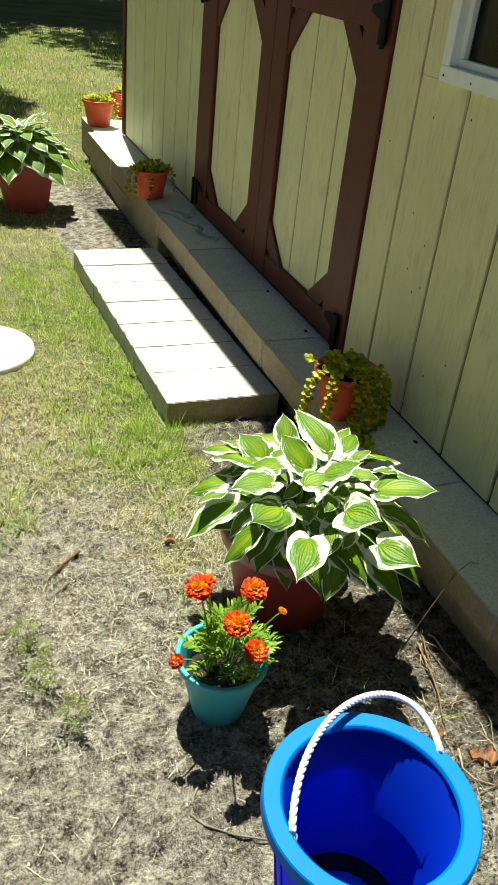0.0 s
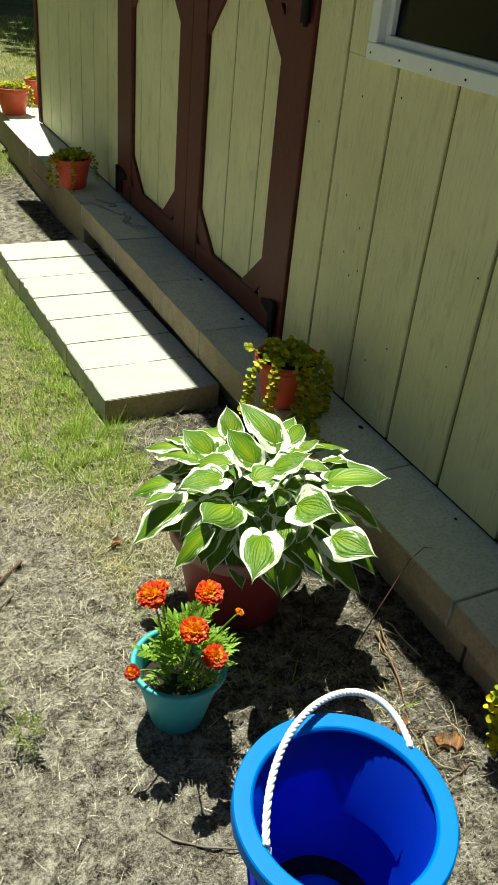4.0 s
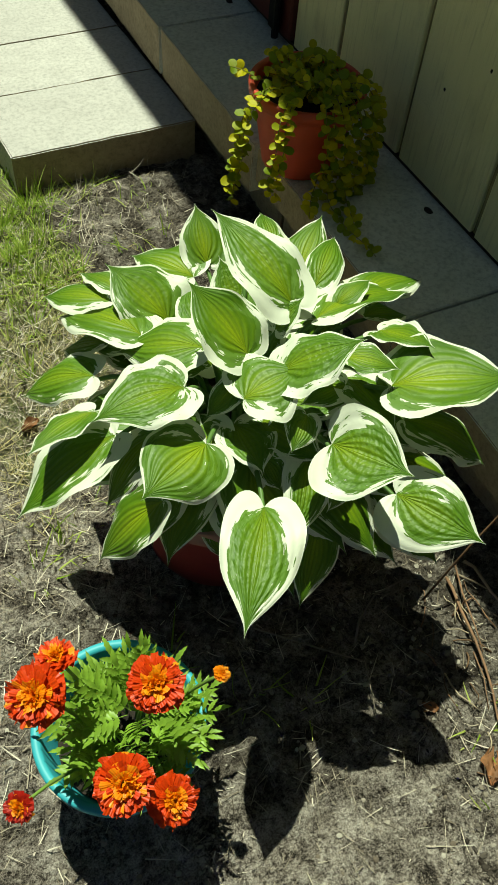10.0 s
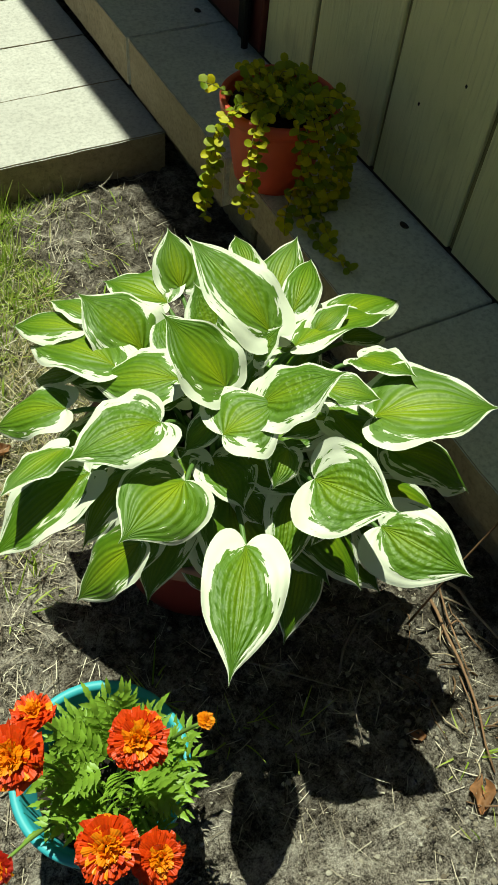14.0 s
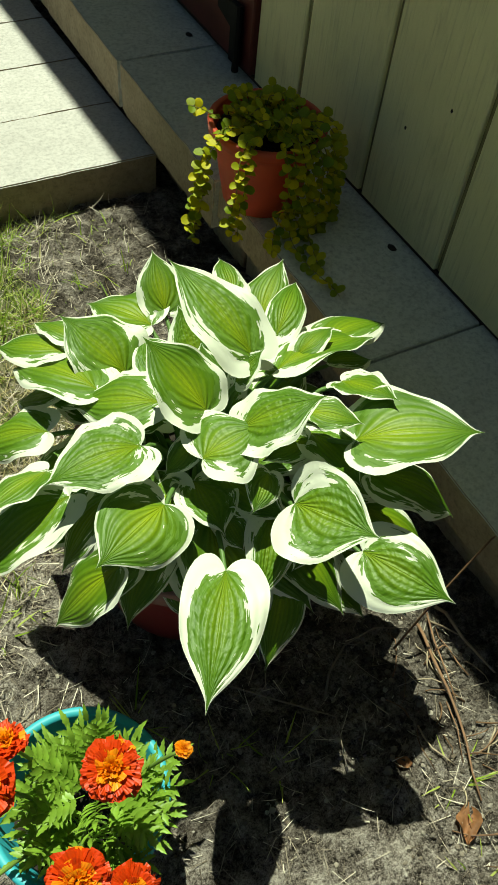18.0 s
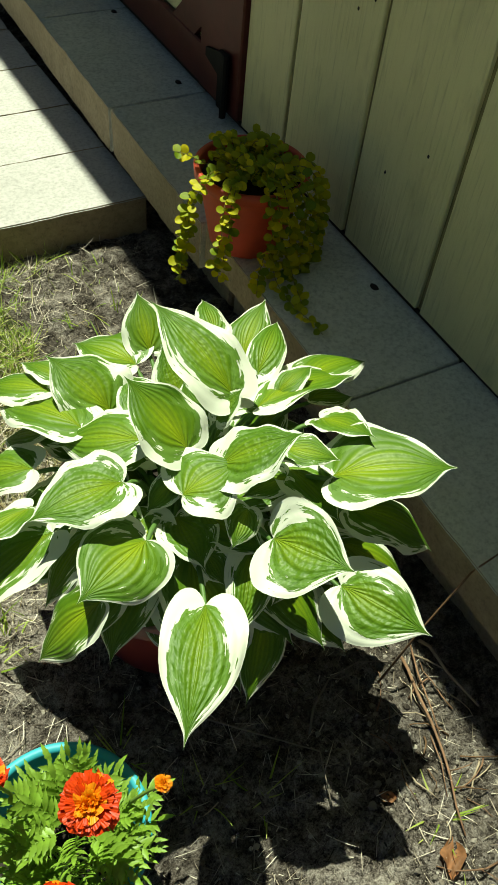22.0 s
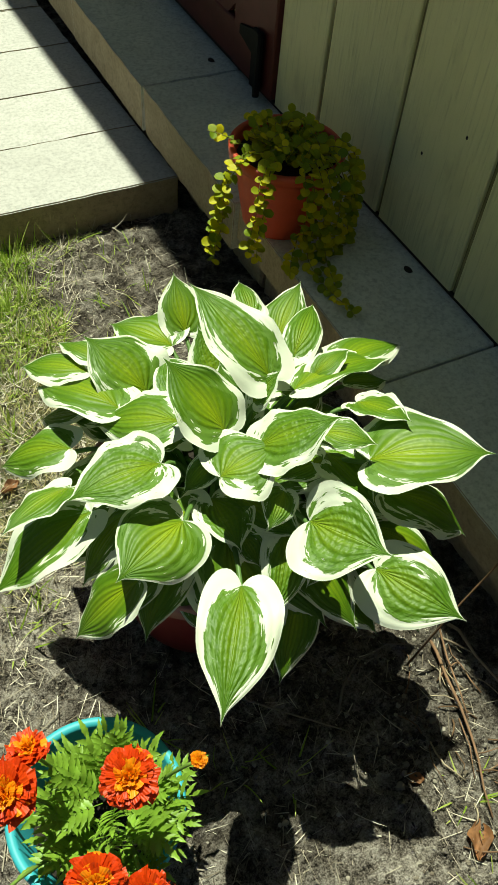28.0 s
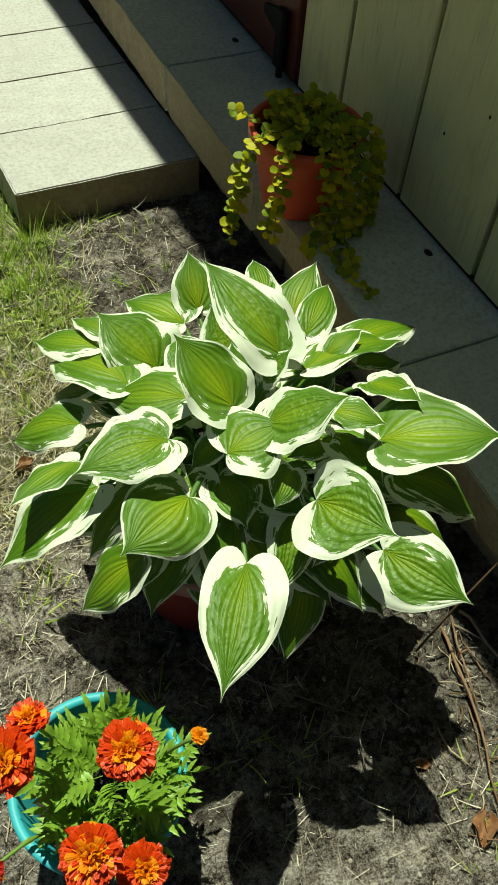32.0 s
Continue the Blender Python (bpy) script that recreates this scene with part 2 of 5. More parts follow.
def humus_shade(x, y):
    """Darker, damper soil along the blocks and between step and planter, and painted shade under the hosta."""
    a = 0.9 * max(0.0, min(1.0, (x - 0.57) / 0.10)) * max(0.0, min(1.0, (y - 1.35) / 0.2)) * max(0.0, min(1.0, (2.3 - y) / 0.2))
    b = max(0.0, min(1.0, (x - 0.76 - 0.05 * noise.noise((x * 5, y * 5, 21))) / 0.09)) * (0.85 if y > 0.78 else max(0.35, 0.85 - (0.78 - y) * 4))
    # ellipse under the hosta: dark soil, darkened further to deepen the plant's shadow
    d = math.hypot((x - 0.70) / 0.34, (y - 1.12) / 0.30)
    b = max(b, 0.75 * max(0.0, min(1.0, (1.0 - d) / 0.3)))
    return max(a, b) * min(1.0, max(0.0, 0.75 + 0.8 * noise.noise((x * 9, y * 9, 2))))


def ground():
    def lines(lo, hi, step, far):
        core = np.arange(lo, hi + step / 2, step).tolist()
        out, s, v = [], step * 2, hi
        while v < far:
            v += s
            s *= 1.28
            out.append(v)
        inn, s, v = [], step * 2, lo
        while v > -far:
            v -= s
            s *= 1.28
            inn.append(v)
        return inn[::-1] + core + out

    xs, ys = lines(-0.45, 1.1, 0.0075, 300.0), lines(0.3, 2.4, 0.0075, 300.0)
    verts = [(x, y, gz(x, y)) for y in ys for x in xs]
    w = len(xs)
    faces = [(j * w + i, j * w + i + 1, (j + 1) * w + i + 1, (j + 1) * w + i) for j in range(len(ys) - 1) for i in range(w - 1)]
    me = bpy.data.meshes.new("ground")
    me.from_pydata(verts, [], faces)
    lay = me.attributes.new("turf", "FLOAT", "POINT")
    lay.data.foreach_set("value", [lawn_share(v[0], v[1]) for v in verts])
    hum_shade = me.attributes.new("humus_shade", "FLOAT", "POINT")
    hum_shade.data.foreach_set("value", [humus_shade(v[0], v[1]) for v in verts])
    me.materials.append(ground_material())
    me.shade_smooth()
    ob = new("ground", me)
    return tagged(ob, "dry sandy soil with straw, passing into patchy lawn", "ground", kind="structure")


def ground_material():
    n = Nodes("sandy_soil_and_turf")
    co = n.coord("Object")
    grit = n.noise(co, 420.0, 3.0, 0.75)
    fine = n.noise(co, 130.0, 5.0, 0.7)
    mid = n.noise(co, 26.0, 6.0, 0.65)
    big = n.noise(co, 4.0, 5.0, 0.6)
    f = n.math("ADD", n.math("MULTIPLY", grit, 0.35), n.math("ADD", n.math("MULTIPLY", fine, 0.3), n.math("MULTIPLY", mid, 0.35)))
    sand = n.ramp(f, (0.415, (0.018, 0.015, 0.012)), (0.465, (0.15, 0.125, 0.107)), (0.52, (0.37, 0.32, 0.28)), (0.60, (0.70, 0.63, 0.565)))
    sand = n.mix(n.math("MULTIPLY", n.ramp(big, (0.50, 0.0), (0.64, 1.0)), 0.32), sand, (0.13, 0.105, 0.083))
    straw = n.ramp(n.noise(n.scaled(co, (1, 0.3, 1)), 150.0, 4.0), (0.38, (0.08, 0.062, 0.028)), (0.5, (0.27, 0.23, 0.11)), (0.62, (0.52, 0.47, 0.27)))
    green = n.ramp(n.noise(co, 80.0, 4.0), (0.38, (0.035, 0.06, 0.012)), (0.62, (0.18, 0.25, 0.045)))
    turf = n.mix(n.ramp(n.noise(co, 1.3, 6.0, 0.65), (0.36, 0.0), (0.58, 1.0)), green, straw)
    # dark soil, with the hosta's shade put into the colour
    sand = n.mix(n.math("MULTIPLY", n.attr("humus_shade")["Fac"], n.ramp(mid, (0.42, 1.0), (0.62, 0.45))), sand, n.ramp(fine, (0.42, (0.022, 0.017, 0.013)), (0.62, (0.10, 0.082, 0.066))))
    lawn = n.math("ADD", n.attr("turf")["Fac"], n.math("MULTIPLY", n.math("SUBTRACT", mid, 0.5), 0.7))
    col = n.mix(n.ramp(lawn, (0.3, 0.0), (0.6, 0.8)), sand, turf)
    n.bump(n.math("ADD", n.math("MULTIPLY", grit, 0.35), n.math("ADD", fine, mid)), 1.0, 0.012)
    return n.done(col, 0.95, 0, 0.12)


# ---- large structure ----
ground()


def shed():
    top = empty("garden_shed", (WALL_X, (Y0 + Y1) / 2, BASE_Z))
    tagged(top, "cream-painted garden shed with grooved siding and dark red doors", "shed")
    inv = Matrix.Translation(-top.location)

    def add(name, bm, mat, label="", smooth=False, parent=None):
        bm.transform(inv)
        ob = part(name, bm, mat, parent or top, label, smooth)
        return ob

    # siding, one board between two grooves, with backing behind the grooves
    k0 = math.floor((Y0 - GROOVE_0) / PITCH)
    y = GROOVE_0 + k0 * PITCH
    gw = 0.011
    while y < Y1:
        a, b = max(Y0, y + gw / 2), min(Y1, y + PITCH - gw / 2)
        spans = [(a, b, BASE_Z, EAVE_Z)] if b > a else []
        for lo, hi, zl, zh in ((DOOR_0, DOOR_1, BASE_Z, 2.08), (WIN_0, WIN_1, WIN_B, WIN_T)):
            cut = []
            for s0, s1, z0, z1 in spans:
                if s1 <= lo or s0 >= hi:
                    cut.append((s0, s1, z0, z1))
                    continue
                if zl > z0 + 0.01:
                    cut.append((s0, s1, z0, zl))
                if zh < z1 - 0.01:
                    cut.append((s0, s1, zh, z1))
                m0, m1 = max(z0, zl), min(z1, zh)
                if s0 < lo - 0.004:
                    cut.append((s0, lo, m0, m1))
                if s1 > hi + 0.004:
                    cut.append((hi, s1, m0, m1))
            spans = cut
        for s0, s1, z0, z1 in spans:
            if s1 - s0 > 0.004:
                add("siding_board", box(bmesh.new(), (WALL_X, s0, z0), (WALL_X + 0.012, s1, z1), 0.002), SIDING)
        y += PITCH
    backing = bmesh.new()
    for lo, hi, zl, zh in ((Y0, WIN_0, BASE_Z, EAVE_Z), (WIN_0, WIN_1, BASE_Z, WIN_B), (WIN_0, WIN_1, WIN_T, EAVE_Z), (WIN_1, DOOR_0, BASE_Z, EAVE_Z),
                           (DOOR_0, DOOR_1, 2.08, EAVE_Z), (DOOR_1, Y1, BASE_Z, EAVE_Z)):
        box(backing, (WALL_X + 0.0075, lo, zl), (WALL_X + 0.09, hi, zh))
    add("wall_sheathing", backing, GROOVE)
    # near-black strip closing the gap between siding and ledge
    add("wall_foot", box(bmesh.new(), (WALL_X + 0.005, Y0, 0.19), (WALL_X + 0.09, Y1, BASE_Z - 0.001)), SOIL, "dark strip in the gap under the siding")
    depth = 2.4
    sides = bmesh.new()
    box(sides, (WALL_X + 0.09, Y1 - 0.012, BASE_Z), (WALL_X + depth, Y1, EAVE_Z))
    box(sides, (WALL_X + 0.09, Y0, BASE_Z), (WALL_X + depth, Y0 + 0.012, EAVE_Z))
    box(sides, (WALL_X + depth, Y0, BASE_Z), (WALL_X + depth + 0.012, Y1, EAVE_Z))
    add("outer_wall", sides, SIDING)
    add("shed_floor", box(bmesh.new(), (WALL_X + 0.02, Y0, 0.15), (WALL_X + depth, Y1, BASE_Z - 0.004)), GROOVE)
    mid = WALL_X + depth / 2
    roof = bmesh.new()
    e0, e1, ridge = WALL_X - 0.146, WALL_X + depth + 0.19, EAVE_Z + 0.75
    # the unseen roof's front edge is skewed to shape its shadow on step and ledge
    for xa, xb in ((e0 + 0.141, e0 - 0.084), (e1, e1)):
        f0 = [roof.verts.new((px, Y0 - 0.1, pz)) for px, pz in ((xa, EAVE_Z - 0.05), (mid, ridge), (mid, ridge + 0.06), (xa, EAVE_Z + 0.03))]
        f1 = [roof.verts.new((px, Y1 + 0.06, pz)) for px, pz in ((xb, EAVE_Z - 0.05), (mid, ridge), (mid, ridge + 0.06), (xb, EAVE_Z + 0.03))]
        roof.faces.new(f0)
        roof.faces.new(f1[::-1])
        for i in range(4):
            j = (i + 1) % 4
            roof.faces.new((f0[j], f0[i], f1[i], f1[j]))
    bmesh.ops.recalc_face_normals(roof, faces=roof.faces)
    add("roof", roof, ROOF)
    for yy in (Y0, Y1 - 0.012):
        gable = bmesh.new()
        g0 = [gable.verts.new((px, yy, pz)) for px, pz in ((WALL_X, EAVE_Z), (WALL_X + depth, EAVE_Z), (mid, ridge - 0.02))]
        g1 = [gable.verts.new((px, yy + 0.012, pz)) for px, pz in ((WALL_X, EAVE_Z), (WALL_X + depth, EAVE_Z), (mid, ridge - 0.02))]
        gable.faces.new(g0)
        gable.faces.new(g1[::-1])
        for i in range(3):
            k = (i + 1) % 3
            gable.faces.new((g0[k], g0[i], g1[i], g1[k]))
        bmesh.ops.recalc_face_normals(gable, faces=gable.faces)
        add("gable", gable, SIDING)

    # the far corner's dark edge trim
    add("corner_trim", box(bmesh.new(), (WALL_X - 0.014, Y1 - 0.035, BASE_Z), (WALL_X - 0.002, Y1 + 0.016, EAVE_Z), 0.002), MAROON, "dark red corner board")

    # double door, two leaves, each with two octagonal panels
    xo, xi = WALL_X - 0.011, WALL_X + 0.006
    z0, z1 = 0.222, 2.06
    mid_y = 2.842
    for a, b, inner in ((DOOR_0, mid_y, 1), (mid_y, DOOR_1, 0)):
        leaf = add("door_leaf", box(bmesh.new(), (xi + 0.004, a, z0), (xi + 0.03, b, z1)), GROOVE, "cream door with dark red cross-braced trim")
        st = 0.165 if inner else 0.19
        ly, ry = (a + 0.165, b - 0.115) if inner else (a + 0.115, b - 0.185)
        for s0, s1 in ((a + 0.002, ly), (ry, b - 0.002)):
            add("stile", box(bmesh.new(), (xo, s0, z0), (xi, s1, z1), 0.003), MAROON, "dark red door stile", parent=leaf)
        rails = ((z0, 0.303), (1.128, 1.27), (1.97, z1))
        for r0, r1 in rails:
            add("rail", box(bmesh.new(), (xo + 0.003, ly, r0), (xi, ry, r1), 0.003), MAROON, "dark red door rail", parent=leaf)
        # corner braces cut each opening to an octagon
        for p0, p1 in ((0.303, 1.128), (1.27, 1.97)):
            for yy, dy in ((ly, 0.14), (ry, -0.14)):
                for zz, dz in ((p0, 0.13), (p1, -0.14)):
                    add("corner_brace", prism(bmesh.new(), [(yy + dy * 0.27, zz), (yy + dy, zz), (yy, zz + dz), (yy, zz + dz * 0.27)], xo + 0.005, xi), MAROON, "dark red corner brace", parent=leaf)
            g = ly
            k = math.ceil((ly - GROOVE_0) / PITCH)
            while g < ry:
                e = min(ry, GROOVE_0 + k * PITCH)
                if e - g > 0.01:
                    add("panel_board", box(bmesh.new(), (xi + 0.0005, g + 0.004, p0), (xi + 0.009, e - 0.004, p1), 0.002), SIDING, "cream door panel board", parent=leaf)
                g, k = e, k + 1
    # black strap hinges
    for yy, zz in ((2.092, 0.28), (2.085, 1.15), (3.60, 0.295), (3.61, 1.12)):
        h = bmesh.new()
        s = 1 if yy < 2.8 else -1
        box(h, (xo - 0.012, yy - 0.016, zz - 0.055), (xo - 0.001, yy + 0.016, zz + 0.055), 0.003)
        tube(h, [(xo - 0.014, yy - 0.02 * s, zz - 0.06), (xo - 0.014, yy - 0.02 * s, zz + 0.06)], 0.007, 8)
        prism(h, [(yy + 0.01 * s, zz + 0.0), (yy + 0.01 * s, zz + 0.05), (yy + 0.075 * s, zz + 0.034), (yy + 0.075 * s, zz + 0.018)], xo - 0.007, xo - 0.001)
        add("hinge", h, BLACK_IRON, "black iron strap hinge")
    # window
    fw = 0.06
    win = add("window_frame", box(box(box(box(bmesh.new(), (WALL_X - 0.016, WIN_0, WIN_B), (WALL_X + 0.07, WIN_1, WIN_B + 0.035), 0.002),
                                   (WALL_X - 0.016, WIN_0, WIN_T - 0.035), (WALL_X + 0.07, WIN_1, WIN_T), 0.002),
                                   (WALL_X - 0.016, WIN_0, WIN_B + 0.035), (WALL_X + 0.07, WIN_0 + 0.035, WIN_T - 0.035), 0.002),
                                   (WALL_X - 0.016, WIN_1 - 0.035, WIN_B + 0.035), (WALL_X + 0.07, WIN_1, WIN_T - 0.035), 0.002), WHITE_METAL, "white aluminium window frame")
    inner = bmesh.new()
    i0, i1, ib, it = WIN_0 + 0.035, WIN_1 - 0.035, WIN_B + 0.035, WIN_T - 0.035
    for lo, hi in (((0.006, i0, ib), (0.04, i1, ib + 0.018)), ((0.006, i0, it - 0.018), (0.04, i1, it)), ((0.006, i0, ib + 0.018), (0.04, i0 + 0.018, it - 0.018)), ((0.006, i1 - 0.018, ib + 0.018), (0.04, i1, it - 0.018))):
        box(inner, (WALL_X + lo[0], lo[1], lo[2]), (WALL_X + hi[0], hi[1], hi[2]), 0.002)
    add("sash", inner, WHITE_METAL, "white sash", parent=win)
    glass = Nodes("dark_window_glass")
    glass.b.inputs["Transmission Weight"].default_value = 1.0
    glass.b.inputs["IOR"].default_value = 1.2
    pane = add("pane", box(bmesh.new(), (WALL_X + 0.02, i0 + 0.018, ib + 0.018), (WALL_X + 0.024, i1 - 0.018, it - 0.018)), glass.done((0.18, 0.2, 0.2), 0.02), parent=win)
    for k in range(5):
        yy = WIN_1 - 0.02 - k * 0.115
        s = bmesh.new()
        bmesh.ops.create_icosphere(s, subdivisions=1, radius=0.0028, matrix=Matrix.Translation((WALL_X - 0.0162, yy, WIN_B + 0.014)))
        add("screw", s, BLACK_IRON, parent=win)
    return top


shed()


def ledge():
    top = empty("block_ledge", (1.06, 2.5, 0))
    tagged(top, "row of weathered concrete blocks along the shed's foot", "ledge", kind="structure")
    rng = random.Random(4)
    ys = [-0.83, -0.395, 0.04, 0.475, 0.905, 1.344, 1.79, 2.2, 2.622, 3.08, 3.55, 4.05, 4.57, 5.235]
    for a, b in zip(ys, ys[1:]):
        f = (0.957 if b > 1.8 else 0.964) + rng.uniform(-0.003, 0.003)
        z = 0.205 + rng.uniform(-0.002, 0.002)
        bm = worn_block((f, a + 0.0026, 0.110 if b > 1.8 else 0.138), (WALL_X + 0.03, b - 0.0026, z), rng, 0.0016)
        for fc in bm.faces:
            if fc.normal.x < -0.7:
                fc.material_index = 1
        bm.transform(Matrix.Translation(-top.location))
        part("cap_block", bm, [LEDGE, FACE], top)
        s = 1.03 if b < 3.6 else 0.964
        bm = box(bmesh.new(), (s + rng.uniform(-0.004, 0.004), a + 0.004, -0.05), (WALL_X + 0.02, b - 0.004, 0.107 if b > 1.8 else 0.135), 0.005, 0.002, rng)
        bm.transform(Matrix.Translation(-top.location))
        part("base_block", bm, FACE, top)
    pad = worn_block((1.0, 5.245, -0.05), (1.5, 5.72, 0.198), rng)
    pad.transform(Matrix.Translation(-top.location))
    # left face takes the darker concrete: its shade is put into the colour
    for fc in pad.faces:
        if fc.normal.x < -0.7:
            fc.material_index = 1
    part("cap_block", pad, [LEDGE, FACE], top)
    for hx, hy in ((1.144, 1.538), (1.136, 1.125), (1.132, 2.254), (1.133, 2.607)):
        h = bmesh.new()
        bmesh.ops.create_icosphere(h, subdivisions=2, radius=0.0085)
        for v in h.verts:
            v.co = Vector((v.co.x * 0.8, v.co.y * 1.15, max(-0.002, v.co.z * 0.3))) * (1 + 0.25 * noise.noise(v.co * 200))
        h.transform(Matrix.Translation(Vector((hx, hy, 0.205)) - top.location))
        part("dirt_clod", h, SOIL, top, "small dark clod of dirt")


def worn_block(lo, hi, rng, bevel=0.0024):
    """A concrete block with chipped, uneven edges."""
    bm = bmesh.new()
    made = bmesh.ops.create_cube(bm, size=1.0)["verts"]
    for v in made:
        v.co = Vector([(a + b) / 2 + c * (b - a) for a, b, c in zip(lo, hi, v.co)])
    bmesh.ops.bevel(bm, geom=list(bm.edges), offset=bevel, segments=2, affect="EDGES")
    long_edges = [e for e in bm.edges if e.calc_length() > 0.15]
    bmesh.ops.subdivide_edges(bm, edges=long_edges, cuts=14, use_grid_fill=True)
    o = rng.uniform(0, 50)
    for v in bm.verts:
        edge = sum(min(abs(c - a), abs(c - b)) < 0.008 for c, a, b in zip(v.co, lo, hi))
        n = noise.noise(v.co * 28 + Vector((o, 0, 0)))
        k = 0.0006 if edge < 2 else 0.0011
        v.co += Vector((noise.noise(v.co * 60 + Vector((o, 3, 0))), n * 0.5, noise.noise(v.co * 45 + Vector((0, o, 9))))) * k
        if edge >= 2 and n > 0.22:
            mid = Vector([(a + b) / 2 for a, b in zip(lo, hi)])
            d = (mid - v.co).normalized()
            v.co += Vector((d.x, 0, d.z)) * (n - 0.22) * 0.013
    bmesh.ops.recalc_face_normals(bm, faces=bm.faces)
    return bm


ledge()


def step():
    top = empty("paver_step", (0.78, 2.75, 0))
    tagged(top, "low step of pale concrete pavers before the shed door", "step", kind="structure")
    rng = random.Random(9)
    ys = [2.076, 2.282, 2.473, 2.672, 2.875, 3.075, 3.268, 3.465]
    for a, b in zip(ys, ys[1:]):
        left = 0.612 - ((a + b) / 2 - 2.085) * 0.037 + rng.uniform(-0.001, 0.001)
        bm = worn_block((left, a + 0.0007, -0.02), (left + 0.37, b - 0.0007, 0.079 + rng.uniform(-0.002, 0.002)), rng)
        for v in bm.verts:
            v.co.x -= (v.co.y - (a + b) / 2) * 0.037
        # front faces take the darker, browner face concrete
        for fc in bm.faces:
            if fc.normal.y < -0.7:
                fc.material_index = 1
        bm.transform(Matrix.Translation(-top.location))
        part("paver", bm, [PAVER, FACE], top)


step()


# ---- things ----
def pot(name, at, r0, r1, h, mat, rim=0.012, ribs=0, wall=0.004, soil=0.8, label="", tilt=0.0, category="plant pot", soil_name="potting_soil"):
    top = empty(name, at)
    tagged(top, label, category)
    wob = (lambda a, z: 1 + 0.02 * abs(math.cos(a * ribs / 2)) * (1 if z < h * 0.8 else 0)) if ribs else None
    prof = [(0, 0), (r0 * 0.92, 0), (r0, 0.004), (r0 + (r1 - r0) * 0.8, h * 0.8), (r1 - 0.002, h - rim), (r1 + 0.004, h - rim), (r1 + 0.005, h - 0.002), (r1 + 0.003, h),
            (r1 - wall + 0.001, h), (r1 - wall - 0.001, h - 0.004), (r0 + (r1 - r0) * 0.4 - wall, h * 0.4), (r0 - wall, 0.006), (0, 0.006)]
    part("pot", lathe(bmesh.new(), prof, 72 if ribs else 48, wob), mat, top, smooth=True)
    s = bmesh.new()
    rs = r0 + (r1 - r0) * soil - wall - 0.001
    lathe(s, [(0, h * soil + 0.006), (rs * 0.6, h * soil + 0.004), (rs, h * soil), (rs * 0.95, h * soil - 0.01), (0, h * soil - 0.012)], 32)
    for v in s.verts:
        v.co.z += 0.004 * noise.noise(v.co * 60)
    part("soil", s, SOIL, top)
    return top


def bucket():
    c = Vector((0.487, 0.562, 0.0))
    top = empty("bucket", c)
    tagged(top, "royal blue plastic bucket with azure rim and white rope handle", "bucket")
    r, h, rb = 0.1265, 0.30, 0.100
    out = lathe(bmesh.new(), [(0, 0.0), (rb - 0.004, 0.0), (rb, 0.004), (r + 0.008, h - 0.02), (r + 0.006, h - 0.008), (r, h - 0.007), (rb + 0.012, 0.12), (rb + 0.006, 0.112), (rb - 0.004, 0.01), (rb - 0.02, 0.006), (0, 0.006)], 72)
    part("shell", out, BLUE_IN, top, smooth=True)
    rim = lathe(bmesh.new(), [(r - 0.002, h - 0.008), (r - 0.001, h - 0.005), (r + 0.001, h - 0.002), (r + 0.003, h - 0.001), (r + 0.022, h - 0.0005), (r + 0.025, h - 0.0005), (r + 0.027, h - 0.003), (r + 0.028, h - 0.022), (r + 0.024, h - 0.022), (r + 0.022, h - 0.004), (r + 0.007, h - 0.005), (r - 0.002, h - 0.008)], 96)
    part("rim", rim, BLUE_RIM, top, "glossy azure rim")
    for i in range(16):
        a = 2 * math.pi * i / 16
        n = bmesh.new()
        d = Vector((math.cos(a), math.sin(a), 0))
        tube(n, [d * (rb + 0.003) + Vector((0, 0, 0.01)), d * (r + 0.007) + Vector((0, 0, h - 0.03))], 0.0022, 5)
        part("rib", n, BLUE_IN, top)
    dome = lathe(bmesh.new(), [(0, 0.034), (0.035, 0.033), (0.058, 0.026), (0.068, 0.012), (0.069, 0.006), (0, 0.004)], 48)
    part("bottom_boss", dome, BLUE_RIM, top, "azure raised boss in the bucket's bottom", smooth=True)
    # near-black ring round the boss: shade at the bottom, made as a part
    dirt = lathe(bmesh.new(), [(0.066, 0.006), (0.066, 0.013), (rb - 0.02, 0.014), (rb - 0.0035, 0.016), (rb - 0.004, 0.006), (0.066, 0.006)], 48)
    part("dirt_ring", dirt, SOIL, top, "dark ring standing in for shade in the bucket's bottom")
    # three-strand rope, leaning back over the rim
    p0, p1 = Vector((0.362, 0.552, 0.297)) - c, Vector((0.625, 0.604, 0.299)) - c
    c0, c1 = Vector((0.439, 0.743, 0.358)) - c, Vector((0.694, 0.784, 0.289)) - c
    lift = Vector((0.1, 0.2, 0.02))

    def arc(s):
        return p0 * (1 - s) ** 3 + c0 * (3 * s * (1 - s) ** 2) + c1 * (3 * s * s * (1 - s)) + p1 * s ** 3
    n = 150
    for strand in range(3):
        bm = bmesh.new()
        pts = []
        for i in range(n + 1):
            s = i / n
            p = arc(s)
            d = (arc(min(1, s + 0.005)) - arc(max(0, s - 0.005))).normalized()
            a = d.cross(lift.cross(p1 - p0)).normalized()
            b = d.cross(a)
            ph = 2 * math.pi * (s * 17 + strand / 3)
            pts.append(p + (a * math.cos(ph) + b * math.sin(ph)) * 0.0027)
        tube(bm, pts, 0.0033, 7)
        part("rope_strand", bm, ROPE, top, "white twisted rope handle", smooth=True)
    for p in (p0, p1):
        k = bmesh.new()
